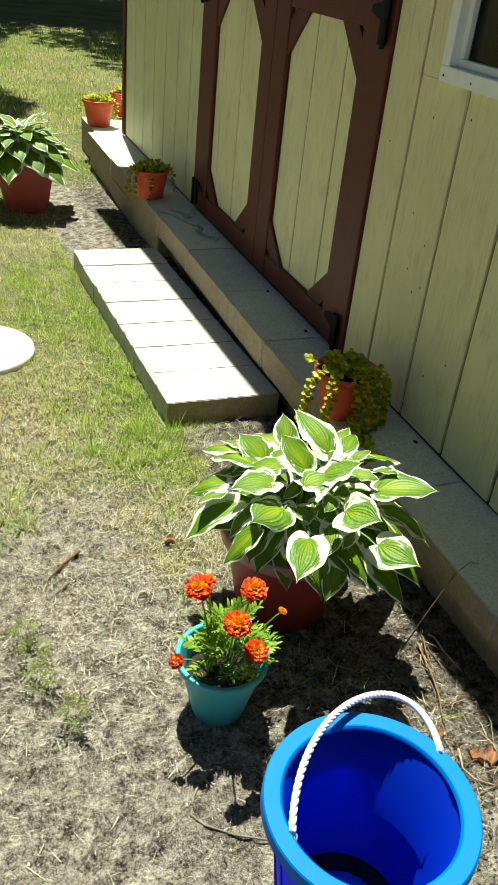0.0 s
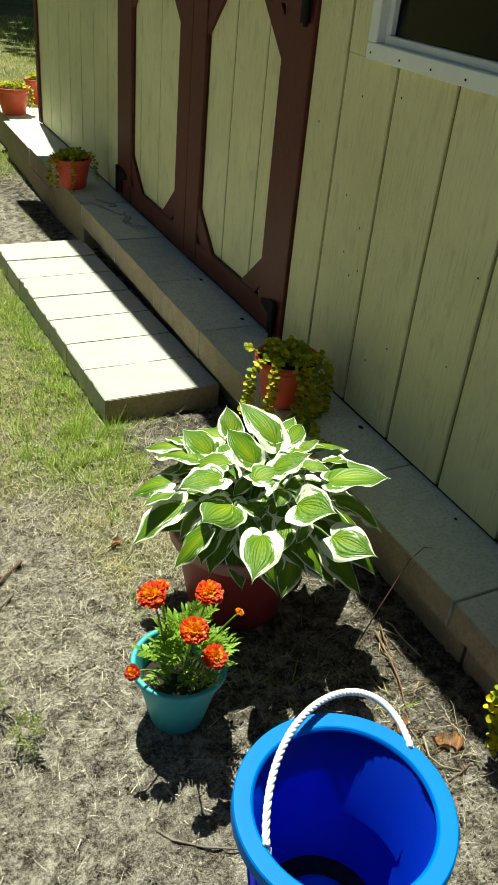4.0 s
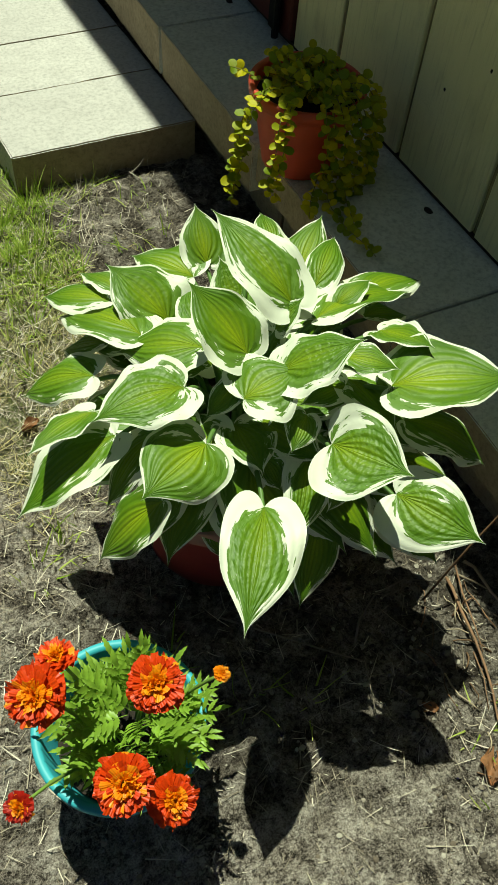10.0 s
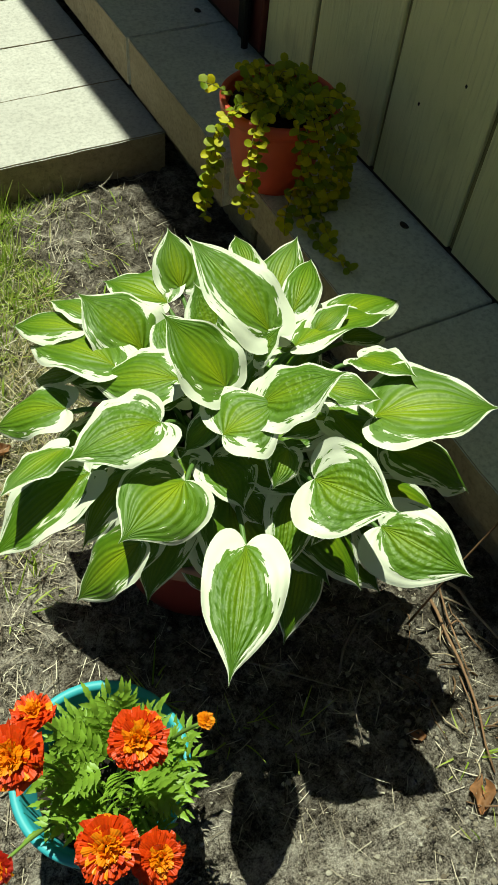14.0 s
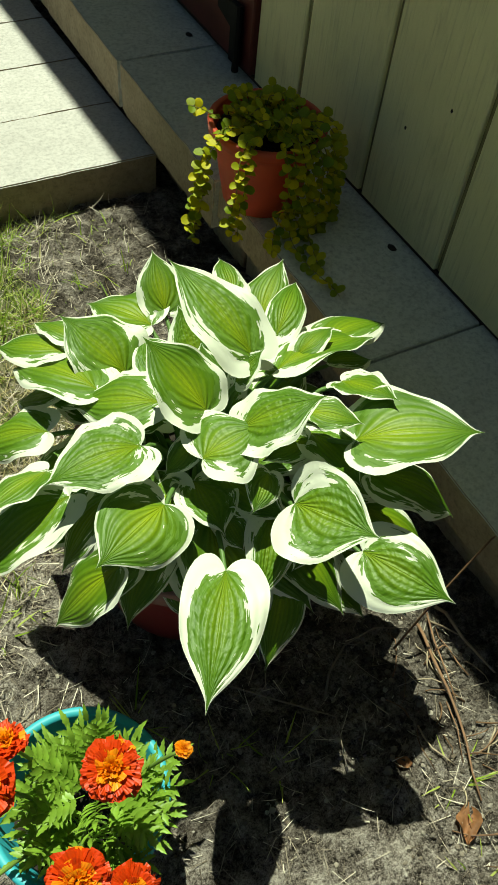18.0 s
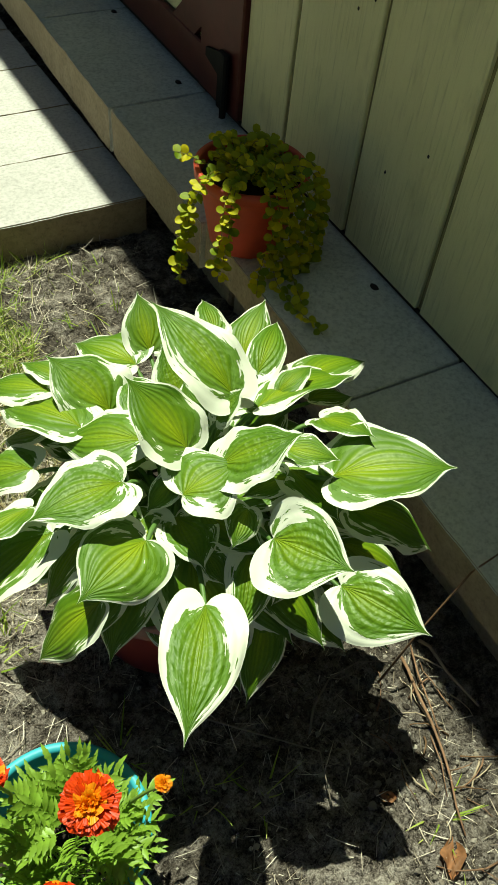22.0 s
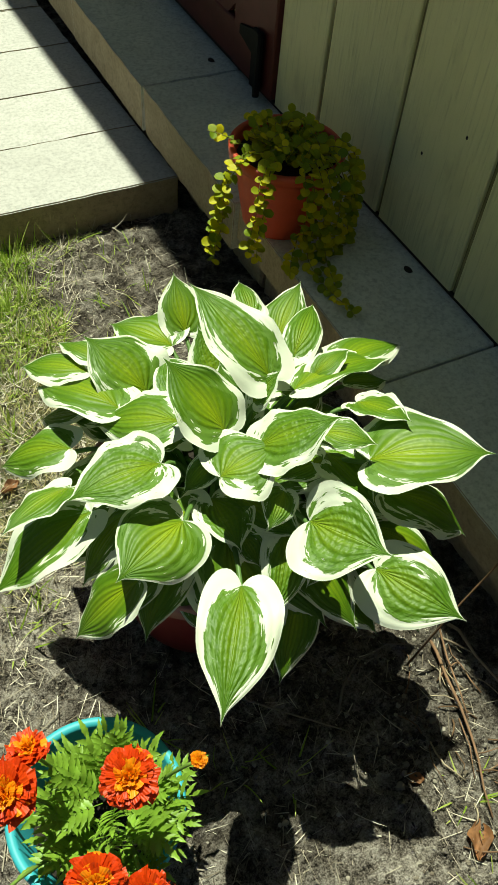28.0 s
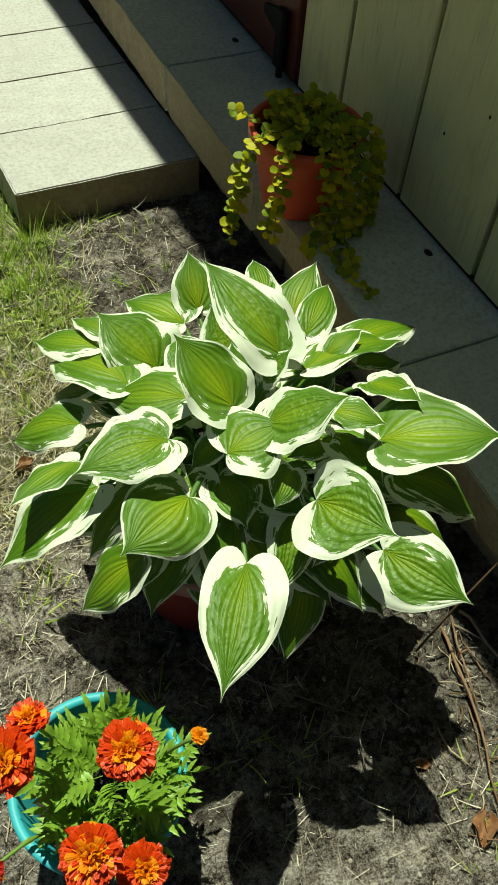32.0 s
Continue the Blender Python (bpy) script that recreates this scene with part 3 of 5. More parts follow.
        bmesh.ops.create_icosphere(k, subdivisions=2, radius=0.009, matrix=Matrix.Translation(p - Vector((0, 0, 0.012))))
        for v in k.verts:
            v.co += Vector((0, 0, 0.0)) + v.normal * 0.0012 * math.sin(v.co.z * 1400)
        part("rope_knot", k, ROPE, top)


bucket()


# ---- hosta ----
def hosta_material():
    n = Nodes("variegated_hosta_leaf")
    uv = n.coord("UV")
    sep = n.t.nodes.new("ShaderNodeSeparateXYZ")
    n.link(uv, sep.inputs[0])
    u, v = sep.outputs[0], sep.outputs[1]
    m = n.math("ABSOLUTE", n.math("SUBTRACT", n.math("MULTIPLY", v, 2.0), 1.0))
    rnd = n.random()
    comb = n.t.nodes.new("ShaderNodeCombineXYZ")
    n.link(n.math("MULTIPLY", u, 3.6), comb.inputs[0])
    n.link(n.math("MULTIPLY", v, 13.0), comb.inputs[1])
    n.link(n.math("MULTIPLY", rnd, 40.0), comb.inputs[2])
    streak = n.noise(comb.outputs[0], 1.6, 3.0, 0.6)
    comb2 = n.t.nodes.new("ShaderNodeCombineXYZ")
    n.link(n.math("MULTIPLY", u, 2.6), comb2.inputs[0])
    n.link(n.math("MULTIPLY", v, 3.0), comb2.inputs[1])
    n.link(n.math("MULTIPLY", rnd, 90.0), comb2.inputs[2])
    broad = n.noise(comb2.outputs[0], 1.3, 2.0)
    edge = n.math("ADD", m, n.math("ADD", n.math("MULTIPLY", n.math("SUBTRACT", streak, 0.5), 0.95), n.math("MULTIPLY", n.math("SUBTRACT", broad, 0.5), 1.15)))
    edge = n.math("ADD", edge, n.math("MULTIPLY", n.math("SUBTRACT", rnd, 0.5), 0.16))
    white = n.math("MAXIMUM", n.ramp(edge, (0.76, 0.0), (0.78, 1.0)), n.ramp(m, (0.91, 0.0), (0.93, 1.0)))
    grey = n.ramp(edge, (0.57, 0.0), (0.59, 1.0))
    centre = n.math("MULTIPLY", n.math("SUBTRACT", 1.0, m), n.math("SUBTRACT", 1.1, u), True)
    green = n.ramp(centre, (0.05, (0.066, 0.148, 0.006)), (0.35, (0.145, 0.25, 0.007)), (0.8, (0.32, 0.41, 0.010)))
    green = n.mix(n.math("MULTIPLY", rnd, 0.45), green, (0.075, 0.18, 0.008))
    mott = n.noise(uv, 22.0, 3.0)
    green = n.mix(n.math("MULTIPLY", n.ramp(mott, (0.4, 0.0), (0.7, 1.0)), 0.25), green, (0.05, 0.13, 0.014))
    furrow = n.math("SINE", n.math("MULTIPLY", n.math("POWER", m, 0.8), 36.0))
    green = n.mix(n.math("MULTIPLY", n.ramp(furrow, (0.0, 1.0), (0.5, 0.0)), 0.24), green, (0.045, 0.125, 0.006))
    col = n.mix(n.math("MULTIPLY", grey, 0.45), green, (0.19, 0.32, 0.06))
    col = n.mix(white, col, (0.82, 0.84, 0.70))
    comb3 = n.t.nodes.new("ShaderNodeCombineXYZ")
    n.link(n.math("MULTIPLY", u, 16.0), comb3.inputs[0])
    n.link(n.math("MULTIPLY", v, 11.0), comb3.inputs[1])
    puck = n.noise(comb3.outputs[0], 1.0, 1.5)
    inner = n.math("SUBTRACT", 1.0, n.math("MULTIPLY", white, 0.85))
    inner = n.math("MULTIPLY", inner, n.ramp(rnd, (0.35, 0.25), (0.75, 1.0)))
    h = n.math("ADD", n.math("MULTIPLY", n.math("MULTIPLY", furrow, n.math("SUBTRACT", 1.0, n.math("MULTIPLY", u, 0.5))), 0.34), n.math("MULTIPLY", n.math("MULTIPLY", puck, inner), 1.8))
    n.bump(h, 0.5, 0.0024)
    rough = n.math("ADD", n.math("MULTIPLY", mott, 0.2), 0.40)
    return n.done(col, rough, 0, 0.42, 0.14)


HOSTA = hosta_material()
STALK = plain("pale_green_stalk", (0.13, 0.24, 0.05), 0.5, 0.2, 40, 0.1, trans=0.1)


# half outline of a hosta leaf, from the notch at the stalk round the lobe to the drawn-out tip: (along, across)
OUTLINE = [(0.0, 0.0), (-0.07, 0.15), (-0.11, 0.40), (-0.07, 0.70), (0.06, 0.92), (0.24, 1.0), (0.42, 0.95), (0.59, 0.77), (0.74, 0.48), (0.85, 0.21), (0.92, 0.06), (1.0, 0.0)]


def outline(u):
    k = min(len(OUTLINE) - 2, int(u * (len(OUTLINE) - 1)))
    f = u * (len(OUTLINE) - 1) - k
    p = [OUTLINE[max(0, min(len(OUTLINE) - 1, k + d))] for d in (-1, 0, 1, 2)]
    if k == len(OUTLINE) - 2:
        p[3] = (1.04, 0.0)
    return [0.5 * (2 * b + (c - a) * f + (2 * a - 5 * b + 4 * c - d) * f * f + (3 * b - a - 3 * c + d) * f ** 3) for a, b, c, d in zip(*p)]


def leaf_mesh(base, tip, width, out, rng, arch=0.10, cup=0.22, roll=0.0):
    """One heart-shaped hosta leaf from its stalk's end to its tip; its veins fan out from the notch."""
    ax = tip - base
    length = ax.length
    ax.normalize()
    rising = tip.z > base.z + 0.01
    nn = Vector((0, 0, 1)) + (-0.35 if rising else 0.55) * out
    nn = (nn - ax * nn.dot(ax)).normalized()
    nn = Matrix.Rotation(roll, 3, ax) @ nn
    side = nn.cross(ax)
    nu, nv = 26, 28
    if rising:
        arch *= 0.6
    ph, wav = rng.uniform(0, 6.28), rng.uniform(0.7, 1.3)
    twist = rng.uniform(-0.18, 0.18)
    bow = rng.uniform(-0.1, 1.1)
    skew = rng.uniform(0.9, 1.1)
    verts, uvs = [], []
    for i in range(nu + 1):
        u = i / nu
        bx, w = outline(u)
        for j in range(nv + 1):
            v = j / nv * 2 - 1
            a = abs(v)
            along = (u + (bx - u) * a ** 2.2) * length
            q = max(0.0, along / length)
            lat = v * w * width / 2 * (skew if v > 0 else 2 - skew)
            up = arch * length * (math.sin(math.pi * min(1.0, q) ** 0.85) - (0.05 if rising else 0.15) * q ** 4)
            up += cup * width * 0.55 * (v * v) * w * (1 - q) - 0.16 * bow * width * a ** 2.5 * w * math.sin(min(1, q) * 3)
            up += 0.055 * width * a ** 3 * math.sin(q * 13 * wav + ph + (1.7 if v > 0 else 0)) * w
            up += 0.006 * width * math.cos(v * 7.5 * math.pi) * w * (1 - 0.5 * q)
            up -= 0.022 * width * math.exp(-(v * 7) ** 2) * w
            tw = twist * (q - 0.4)
            verts.append(base + ax * along + side * (lat * math.cos(tw)) + nn * (up + lat * math.sin(tw)))
            uvs.append((u, (v + 1) / 2))
    faces = [(i * (nv + 1) + j, (i + 1) * (nv + 1) + j, (i + 1) * (nv + 1) + j + 1, i * (nv + 1) + j + 1) for i in range(nu) for j in range(nv)]
    me = bpy.data.meshes.new("leaf")
    me.from_pydata(verts, [], faces)
    lay = me.uv_layers.new(name="UVMap")
    for lp in me.loops:
        lay.data[lp.index].uv = uvs[lp.vertex_index]
    me.materials.append(HOSTA)
    me.shade_smooth()
    return me


hosta_pot = pot("hosta_planter", (0.665, 1.262, 0.0), 0.105, 0.145, 0.225, RED_POT, 0.03, label="large dull red plastic pot holding a variegated hosta", soil=0.85)
# the pot's red made paler for dust and for sunlight on the rim
SUNLIT_RIM = plain("dusty_sunlit_red_plastic", (0.50, 0.25, 0.22), 0.6, 0.15, 30, 0.15)
part("rim", lathe(bmesh.new(), [(0.1495, 0.196), (0.1535, 0.196), (0.1550, 0.222), (0.1535, 0.2265), (0.1450, 0.2265), (0.1430, 0.222)], 64), SUNLIT_RIM, hosta_pot, "dusty rim, coloured paler as sunlit", smooth=True)
CROWN = Vector((0.668, 1.25, 0.20))
leaf_rng = random.Random(21)


def leaf(bx, by, bz, tx, ty, tz, width, roll=0.0, arch=0.10, cup=0.22):
    base, tip = Vector((bx, by, bz)), Vector((tx, ty, tz))
    out = (base + tip) / 2 - CROWN
    out.z = 0
    out = out / max(0.05, out.length)
    me = leaf_mesh(base - hosta_pot.location, tip - hosta_pot.location, width * 1.07, out, leaf_rng, arch * leaf_rng.uniform(0.7, 1.5), cup * leaf_rng.uniform(0.1, 0.9), roll)
    ob = new("leaf", me)
    ob.parent = hosta_pot
    # its stalk, from the crown of the plant
    c = CROWN + Vector(((bx - CROWN.x) * 0.25, (by - CROWN.y) * 0.25, 0))
    k = base + (tip - base) * 0.0 - Vector((0, 0, 0.006))
    pts = []
    for i in range(7):
        s = i / 6
        p = c.lerp(k, s) + Vector((0, 0, 0.05 * math.sin(math.pi * s)))
        pts.append(p - hosta_pot.location)
    pts.append(base + (tip - base) * 0.06 - hosta_pot.location - Vector((0, 0, 0.004)))
    part("stalk", tube(bmesh.new(), pts, 0.0034, 6, 0.7), STALK, hosta_pot, smooth=True)


leaf(0.615, 1.084, 0.333, 0.540, 0.972, 0.330, 0.075, 0.00)
leaf(0.752, 1.054, 0.315, 0.800, 0.966, 0.320, 0.080, 0.40)
leaf(0.628, 1.166, 0.398, 0.694, 1.172, 0.410, 0.086, 0.30)
leaf(0.589, 1.163, 0.351, 0.503, 1.120, 0.362, 0.085, -0.30)
leaf(0.588, 1.216, 0.380, 0.488, 1.210, 0.380, 0.078, 0.10)
leaf(0.627, 1.255, 0.382, 0.551, 1.320, 0.341, 0.074, 0.00)
leaf(0.624, 1.342, 0.338, 0.577, 1.413, 0.381, 0.092, 0.00)
leaf(0.680, 1.403, 0.335, 0.626, 1.473, 0.330, 0.085, -0.15)
leaf(0.656, 1.214, 0.400, 0.619, 1.283, 0.453, 0.075, -0.25)
leaf(0.729, 1.259, 0.403, 0.689, 1.381, 0.448, 0.075, 0.20)
leaf(0.703, 1.415, 0.336, 0.714, 1.479, 0.378, 0.057, 0.00)
leaf(0.763, 1.364, 0.381, 0.777, 1.430, 0.384, 0.040, 0.00)
leaf(0.806, 1.374, 0.317, 0.878, 1.444, 0.341, 0.057, 0.00)
leaf(0.789, 1.308, 0.363, 0.861, 1.386, 0.357, 0.042, 0.00)
leaf(0.758, 1.253, 0.376, 0.930, 1.292, 0.324, 0.068, -0.40)
leaf(0.832, 1.285, 0.350, 0.983, 1.339, 0.282, 0.070, -0.25)
leaf(0.674, 1.180, 0.403, 0.748, 1.152, 0.447, 0.070, 0.25)
leaf(0.739, 1.171, 0.407, 0.784, 1.133, 0.408, 0.040, 0.00)
leaf(0.779, 1.134, 0.385, 0.891, 1.079, 0.403, 0.098, 0.05)
leaf(0.789, 1.112, 0.350, 0.887, 1.062, 0.276, 0.073, -0.20)
leaf(0.694, 1.102, 0.371, 0.734, 1.025, 0.396, 0.090, 0.50)
leaf(0.684, 1.138, 0.380, 0.653, 1.109, 0.368, 0.035, 0.00)
leaf(0.556, 1.202, 0.342, 0.481, 1.172, 0.279, 0.057, 0.45)
leaf(0.514, 1.219, 0.336, 0.396, 1.207, 0.265, 0.075, 0.10)
leaf(0.528, 1.128, 0.335, 0.460, 1.141, 0.242, 0.062, 0.30)
leaf(0.504, 1.253, 0.339, 0.423, 1.219, 0.347, 0.050, 0.25)
leaf(0.525, 1.319, 0.314, 0.450, 1.374, 0.250, 0.065, 0.00)
leaf(0.582, 1.317, 0.357, 0.515, 1.429, 0.307, 0.075, 0.30)
leaf(0.574, 1.396, 0.340, 0.510, 1.462, 0.311, 0.062, 0.00)
leaf(0.593, 1.401, 0.340, 0.559, 1.470, 0.326, 0.042, 0.20)
leaf(0.688, 1.089, 0.266, 0.634, 1.018, 0.214, 0.052, 0.00)
leaf(0.684, 1.124, 0.326, 0.636, 1.053, 0.295, 0.050, 0.00)
leaf(0.738, 1.099, 0.263, 0.748, 1.078, 0.186, 0.057, 0.00)
leaf(0.592, 1.161, 0.255, 0.604, 1.116, 0.164, 0.042, 0.00)
leaf(0.812, 1.211, 0.377, 0.829, 1.140, 0.413, 0.045, -0.25)
leaf(0.748, 1.173, 0.370, 0.769, 1.095, 0.359, 0.060, 0.00)
leaf(0.740, 1.158, 0.377, 0.690, 1.161, 0.365, 0.030, 0.00)
leaf(0.640, 1.138, 0.333, 0.649, 1.107, 0.307, 0.033, 0.00)
leaf(0.641, 1.206, 0.373, 0.603, 1.197, 0.344, 0.030, 0.00)
leaf(0.706, 1.249, 0.383, 0.740, 1.255, 0.414, 0.030, 0.00)
leaf(0.558, 1.370, 0.303, 0.515, 1.420, 0.257, 0.060, 0.00)
leaf(0.602, 1.263, 0.355, 0.630, 1.251, 0.353, 0.030, 0.00)
leaf(0.811, 1.136, 0.336, 0.849, 1.102, 0.328, 0.040, 0.05)
leaf(0.734, 1.374, 0.365, 0.752, 1.427, 0.376, 0.030, 0.00)
leaf(0.791, 1.266, 0.370, 0.847, 1.282, 0.379, 0.033, -0.20)
leaf(0.716, 1.092, 0.331, 0.681, 1.069, 0.300, 0.030, -0.25)
leaf(0.659, 1.303, 0.340, 0.660, 1.386, 0.345, 0.062, 0.10)
leaf(0.593, 1.324, 0.300, 0.557, 1.417, 0.270, 0.060, 0.00)
leaf(0.704, 1.327, 0.330, 0.706, 1.391, 0.370, 0.055, 0.00)
leaf(0.579, 1.225, 0.300, 0.529, 1.244, 0.260, 0.055, 0.20)
leaf(0.855, 1.290, 0.310, 0.930, 1.293, 0.280, 0.055, -0.10)

fill_rng = random.Random(5)
for i in range(18):
    a = 2 * math.pi * i / 18 + fill_rng.uniform(-0.15, 0.15)
    r0, r1 = fill_rng.uniform(0.06, 0.10), fill_rng.uniform(0.17, 0.215)
    z0, z1 = fill_rng.uniform(0.27, 0.33), fill_rng.uniform(0.21, 0.29)
    cx, cy = 0.655, 1.235
    leaf(cx + r0 * math.cos(a), cy + r0 * math.sin(a), z0, cx + r1 * math.cos(a + 0.2), cy + r1 * math.sin(a + 0.2), z1, fill_rng.uniform(0.065, 0.085))

for i in range(13):
    a = 2 * math.pi * i / 13 + fill_rng.uniform(-0.2, 0.2)
    r0, r1 = fill_rng.uniform(0.03, 0.06), fill_rng.uniform(0.11, 0.145)
    leaf(0.655 + r0 * math.cos(a), 1.235 + r0 * math.sin(a), fill_rng.uniform(0.30, 0.335), 0.655 + r1 * math.cos(a + 0.25), 1.235 + r1 * math.sin(a + 0.25), fill_rng.uniform(0.32, 0.355), fill_rng.uniform(0.05, 0.065))

# low leaves added under the canopy to close lit gaps in the hosta's shadow
for bx, by, bz, tx, ty, tz, wd in ((0.735, 1.16, 0.30, 0.80, 1.07, 0.24, 0.075), (0.70, 1.14, 0.29, 0.735, 1.03, 0.23, 0.07), (0.76, 1.18, 0.30, 0.86, 1.12, 0.25, 0.075), (0.67, 1.13, 0.29, 0.67, 1.03, 0.225, 0.065), (0.72, 1.12, 0.26, 0.77, 1.03, 0.19, 0.07), (0.79, 1.19, 0.28, 0.90, 1.13, 0.20, 0.08), (0.80, 1.13, 0.26, 0.885, 1.05, 0.17, 0.075), (0.76, 1.10, 0.25, 0.83, 1.02, 0.16, 0.075)):
    leaf(bx, by, bz, tx, ty, tz, wd)


# ---- marigolds ----
def petal_material(name, tip, base):
    n = Nodes(name)
    uv = n.coord("UV")
    sep = n.t.nodes.new("ShaderNodeSeparateXYZ")
    n.link(uv, sep.inputs[0])
    f = n.math("ADD", sep.outputs[0], n.math("MULTIPLY", n.math("SUBTRACT", n.noise(uv, 9.0, 3.0), 0.5), 0.5))
    isl = n.island()
    col = n.ramp(f, (0.15, base), (0.75, tip))
    col = n.mix(n.math("MULTIPLY", isl, 0.4), col, (min(1, tip[0] * 1.25), tip[1] * 1.9 + 0.01, tip[2]))
    n.bump(n.math("SINE", n.math("MULTIPLY", sep.outputs[1], 40.0)), 0.3, 0.0006)
    return n.done(col, 0.45, 0, 0.4, 0.2)


PETAL = petal_material("orange_red_petal", (0.66, 0.045, 0.005), (0.42, 0.018, 0.004))
PETAL_IN = petal_material("golden_petal", (0.90, 0.27, 0.012), (0.75, 0.11, 0.008))
PETAL_DARK = petal_material("deep_red_petal", (0.42, 0.012, 0.008), (0.62, 0.05, 0.006))
LEAFLET = plain("marigold_leaf_green", (0.27, 0.43, 0.05), 0.45, 0.3, 60, 0.2, trans=0.25)
STEM = plain("marigold_stem", (0.17, 0.27, 0.05), 0.5, 0.2, 60, 0.1)


class Sheets:
    """Collects many small curved sheets, with UVs, for one mesh."""

    def __init__(self):
        self.v, self.f, self.uv, self.mi = [], [], [], []

    def sheet(self, grid, mi=0):
        rows, cols, o = len(grid), len(grid[0]), len(self.v)
        for i, row in enumerate(grid):
            for j, p in enumerate(row):
                self.v.append(tuple(p))
                self.uv.append((i / (rows - 1), j / (cols - 1)))
        for i in range(rows - 1):
            for j in range(cols - 1):
                k = o + i * cols + j
                self.f.append((k, k + cols, k + cols + 1, k + 1))
                self.mi.append(mi)

    def mesh(self, name, mats):
        me = bpy.data.meshes.new(name)
        me.from_pydata(self.v, [], self.f)
        lay = me.uv_layers.new(name="UVMap")
        idx = np.empty(len(me.loops), dtype=np.int32)
        me.loops.foreach_get("vertex_index", idx)
        lay.data.foreach_set("uv", np.array(self.uv, dtype=np.float32)[idx].ravel())
        for m in mats:
            me.materials.append(m)
        me.polygons.foreach_set("material_index", self.mi)
        me.shade_smooth()
        return me


def child(name, me, parent, m=None, label=""):
    ob = new(name, me)
    ob.parent = parent
    if m is not None:
        ob.matrix_basis = m
    if label:
        tagged(ob, label)
    return ob


def bloom_mesh(radius, rng, mats, layers=7, double=True):
    """A domed, ruffled flower head of many overlapping petals."""
    sh = Sheets()
    up = Vector((0, 0, 1))
    layers += 2
    for k in range(layers):
        q = k / max(1, layers - 1)
        n = max(5, int(round(12 * math.cos(q * 1.3) + 1)))
        for i in range(n):
            a = 2 * math.pi * (i + 0.5 * (k % 2) + rng.uniform(-0.35, 0.35)) / n
            el = 0.10 + 1.30 * q + rng.uniform(-0.28, 0.28)
            d = Vector((math.cos(a), math.sin(a), 0))
            s = Vector((-d.y, d.x, 0))
            size = radius * rng.uniform(0.36, 0.54) * (1 - 0.35 * q)
            reach = rng.uniform(0.78, 1.08)
            tip = (d * math.cos(el) + up * (0.12 + 0.72 * math.sin(el))) * radius * reach
            root = d * radius * 0.10 + up * radius * 0.05
            s = (s + up * rng.uniform(-0.35, 0.35) + d * rng.uniform(-0.25, 0.25)).normalized()
            lie = (d * (0.25 + 0.5 * math.cos(el)) - up * 0.25).normalized()
            face = (up + d * 0.4).normalized()
            ph = rng.uniform(0, 6)
            grid = []
            for g in range(5):
                u = g / 4
                row = []
                for h in range(6):
                    v = h / 2.5 - 1
                    c = root.lerp(tip, min(1.0, u * 1.15)) + lie * (radius * 0.24 * max(0.0, u - 0.55) / 0.45 * (1 - 0.25 * v * v))
                    c = c + face * (radius * 0.17 * math.sin(v * 4.0 + ph) * u * u)
                    row.append(c + s * (v * size * (0.3 + 0.8 * u ** 0.8)))
                grid.append(row)
            sh.sheet(grid, 1 if q > 0.74 or rng.random() < 0.05 else 0)
    for i in range(26):
        a, t = rng.uniform(0, 6.283), rng.random() ** 0.6
        o = Vector((math.cos(a), math.sin(a), 0)) * radius * 0.34 * t + up * radius * (0.50 - 0.12 * t)
        d = Vector((math.cos(a) * 0.7 * t + rng.uniform(-0.4, 0.4), math.sin(a) * 0.7 * t + rng.uniform(-0.4, 0.4), 1)).normalized()
        s = d.cross(Vector((rng.uniform(-1, 1), rng.uniform(-1, 1), 0.1))).normalized()
        f = d.cross(s)
        sh.sheet([[o + d * radius * 0.36 * u + f * radius * 0.1 * u * u + s * (v * radius * 0.11 * (0.5 + u)) + f * (radius * 0.06 * math.sin(v * 3 + i) * u) for v in (-1, -0.33, 0.33, 1)] for u in (0, 0.5, 1)], 1)
    return sh.mesh("flower_head", mats)


def feather_mesh(length, rng, pairs=6):
    """A feathery marigold leaf: a rib with narrow toothed leaflets."""
    sh = Sheets()
    bend = rng.uniform(0.15, 0.4)

    def rib(t):
        return Vector((length * t, 0, -bend * length * t * t + 0.12 * length * t))

    def leaflet(o, d, ln, wd):
        n = Vector((0, 0, 1))
        s = d.cross(n).normalized()
        grid = []
        for g in range(10):
            u = g / 9
            w = wd * math.sin(math.pi * (0.08 + 0.92 * u) ** 0.8) * (1.14 if g % 2 else 0.80)
            c = o + d * (ln * u) + n * (0.10 * ln * math.sin(u * 2.4) - 0.12 * ln * u * u)
            grid.append([c - s * w + n * wd * 0.25, c, c + s * w + n * wd * 0.25])
        sh.sheet(grid)
    for i in range(pairs):
        t = 0.22 + 0.72 * i / pairs
        k = math.sin(math.pi * (0.2 + 0.75 * i / pairs)) * 0.5 + 0.5
        for sg in (-1, 1):
            d = Vector((0.62, sg * 0.8, rng.uniform(-0.35, 0.45))).normalized()
            leaflet(rib(t), d, length * 0.44 * k * rng.uniform(0.8, 1.15), length * 0.062)
    leaflet(rib(0.95), Vector((1, 0, -0.1)).normalized(), length * 0.42, length * 0.060)
    grid = [[rib(t / 6) + Vector((0, -length * 0.008, 0)), rib(t / 6) + Vector((0, 0, -length * 0.006)), rib(t / 6) + Vector((0, length * 0.008, 0))] for t in range(7)]
    sh.sheet(grid)
    return sh.mesh("leaf", [LEAFLET])


marigold = pot("flower_pot", (0.428, 1.008, 0.0), 0.051, 0.085, 0.148, TEAL, 0.014, 20, label="small teal plastic pot of orange marigolds on the soil", soil=0.66)
mrng = random.Random(12)
ORIGIN = marigold.location.copy()


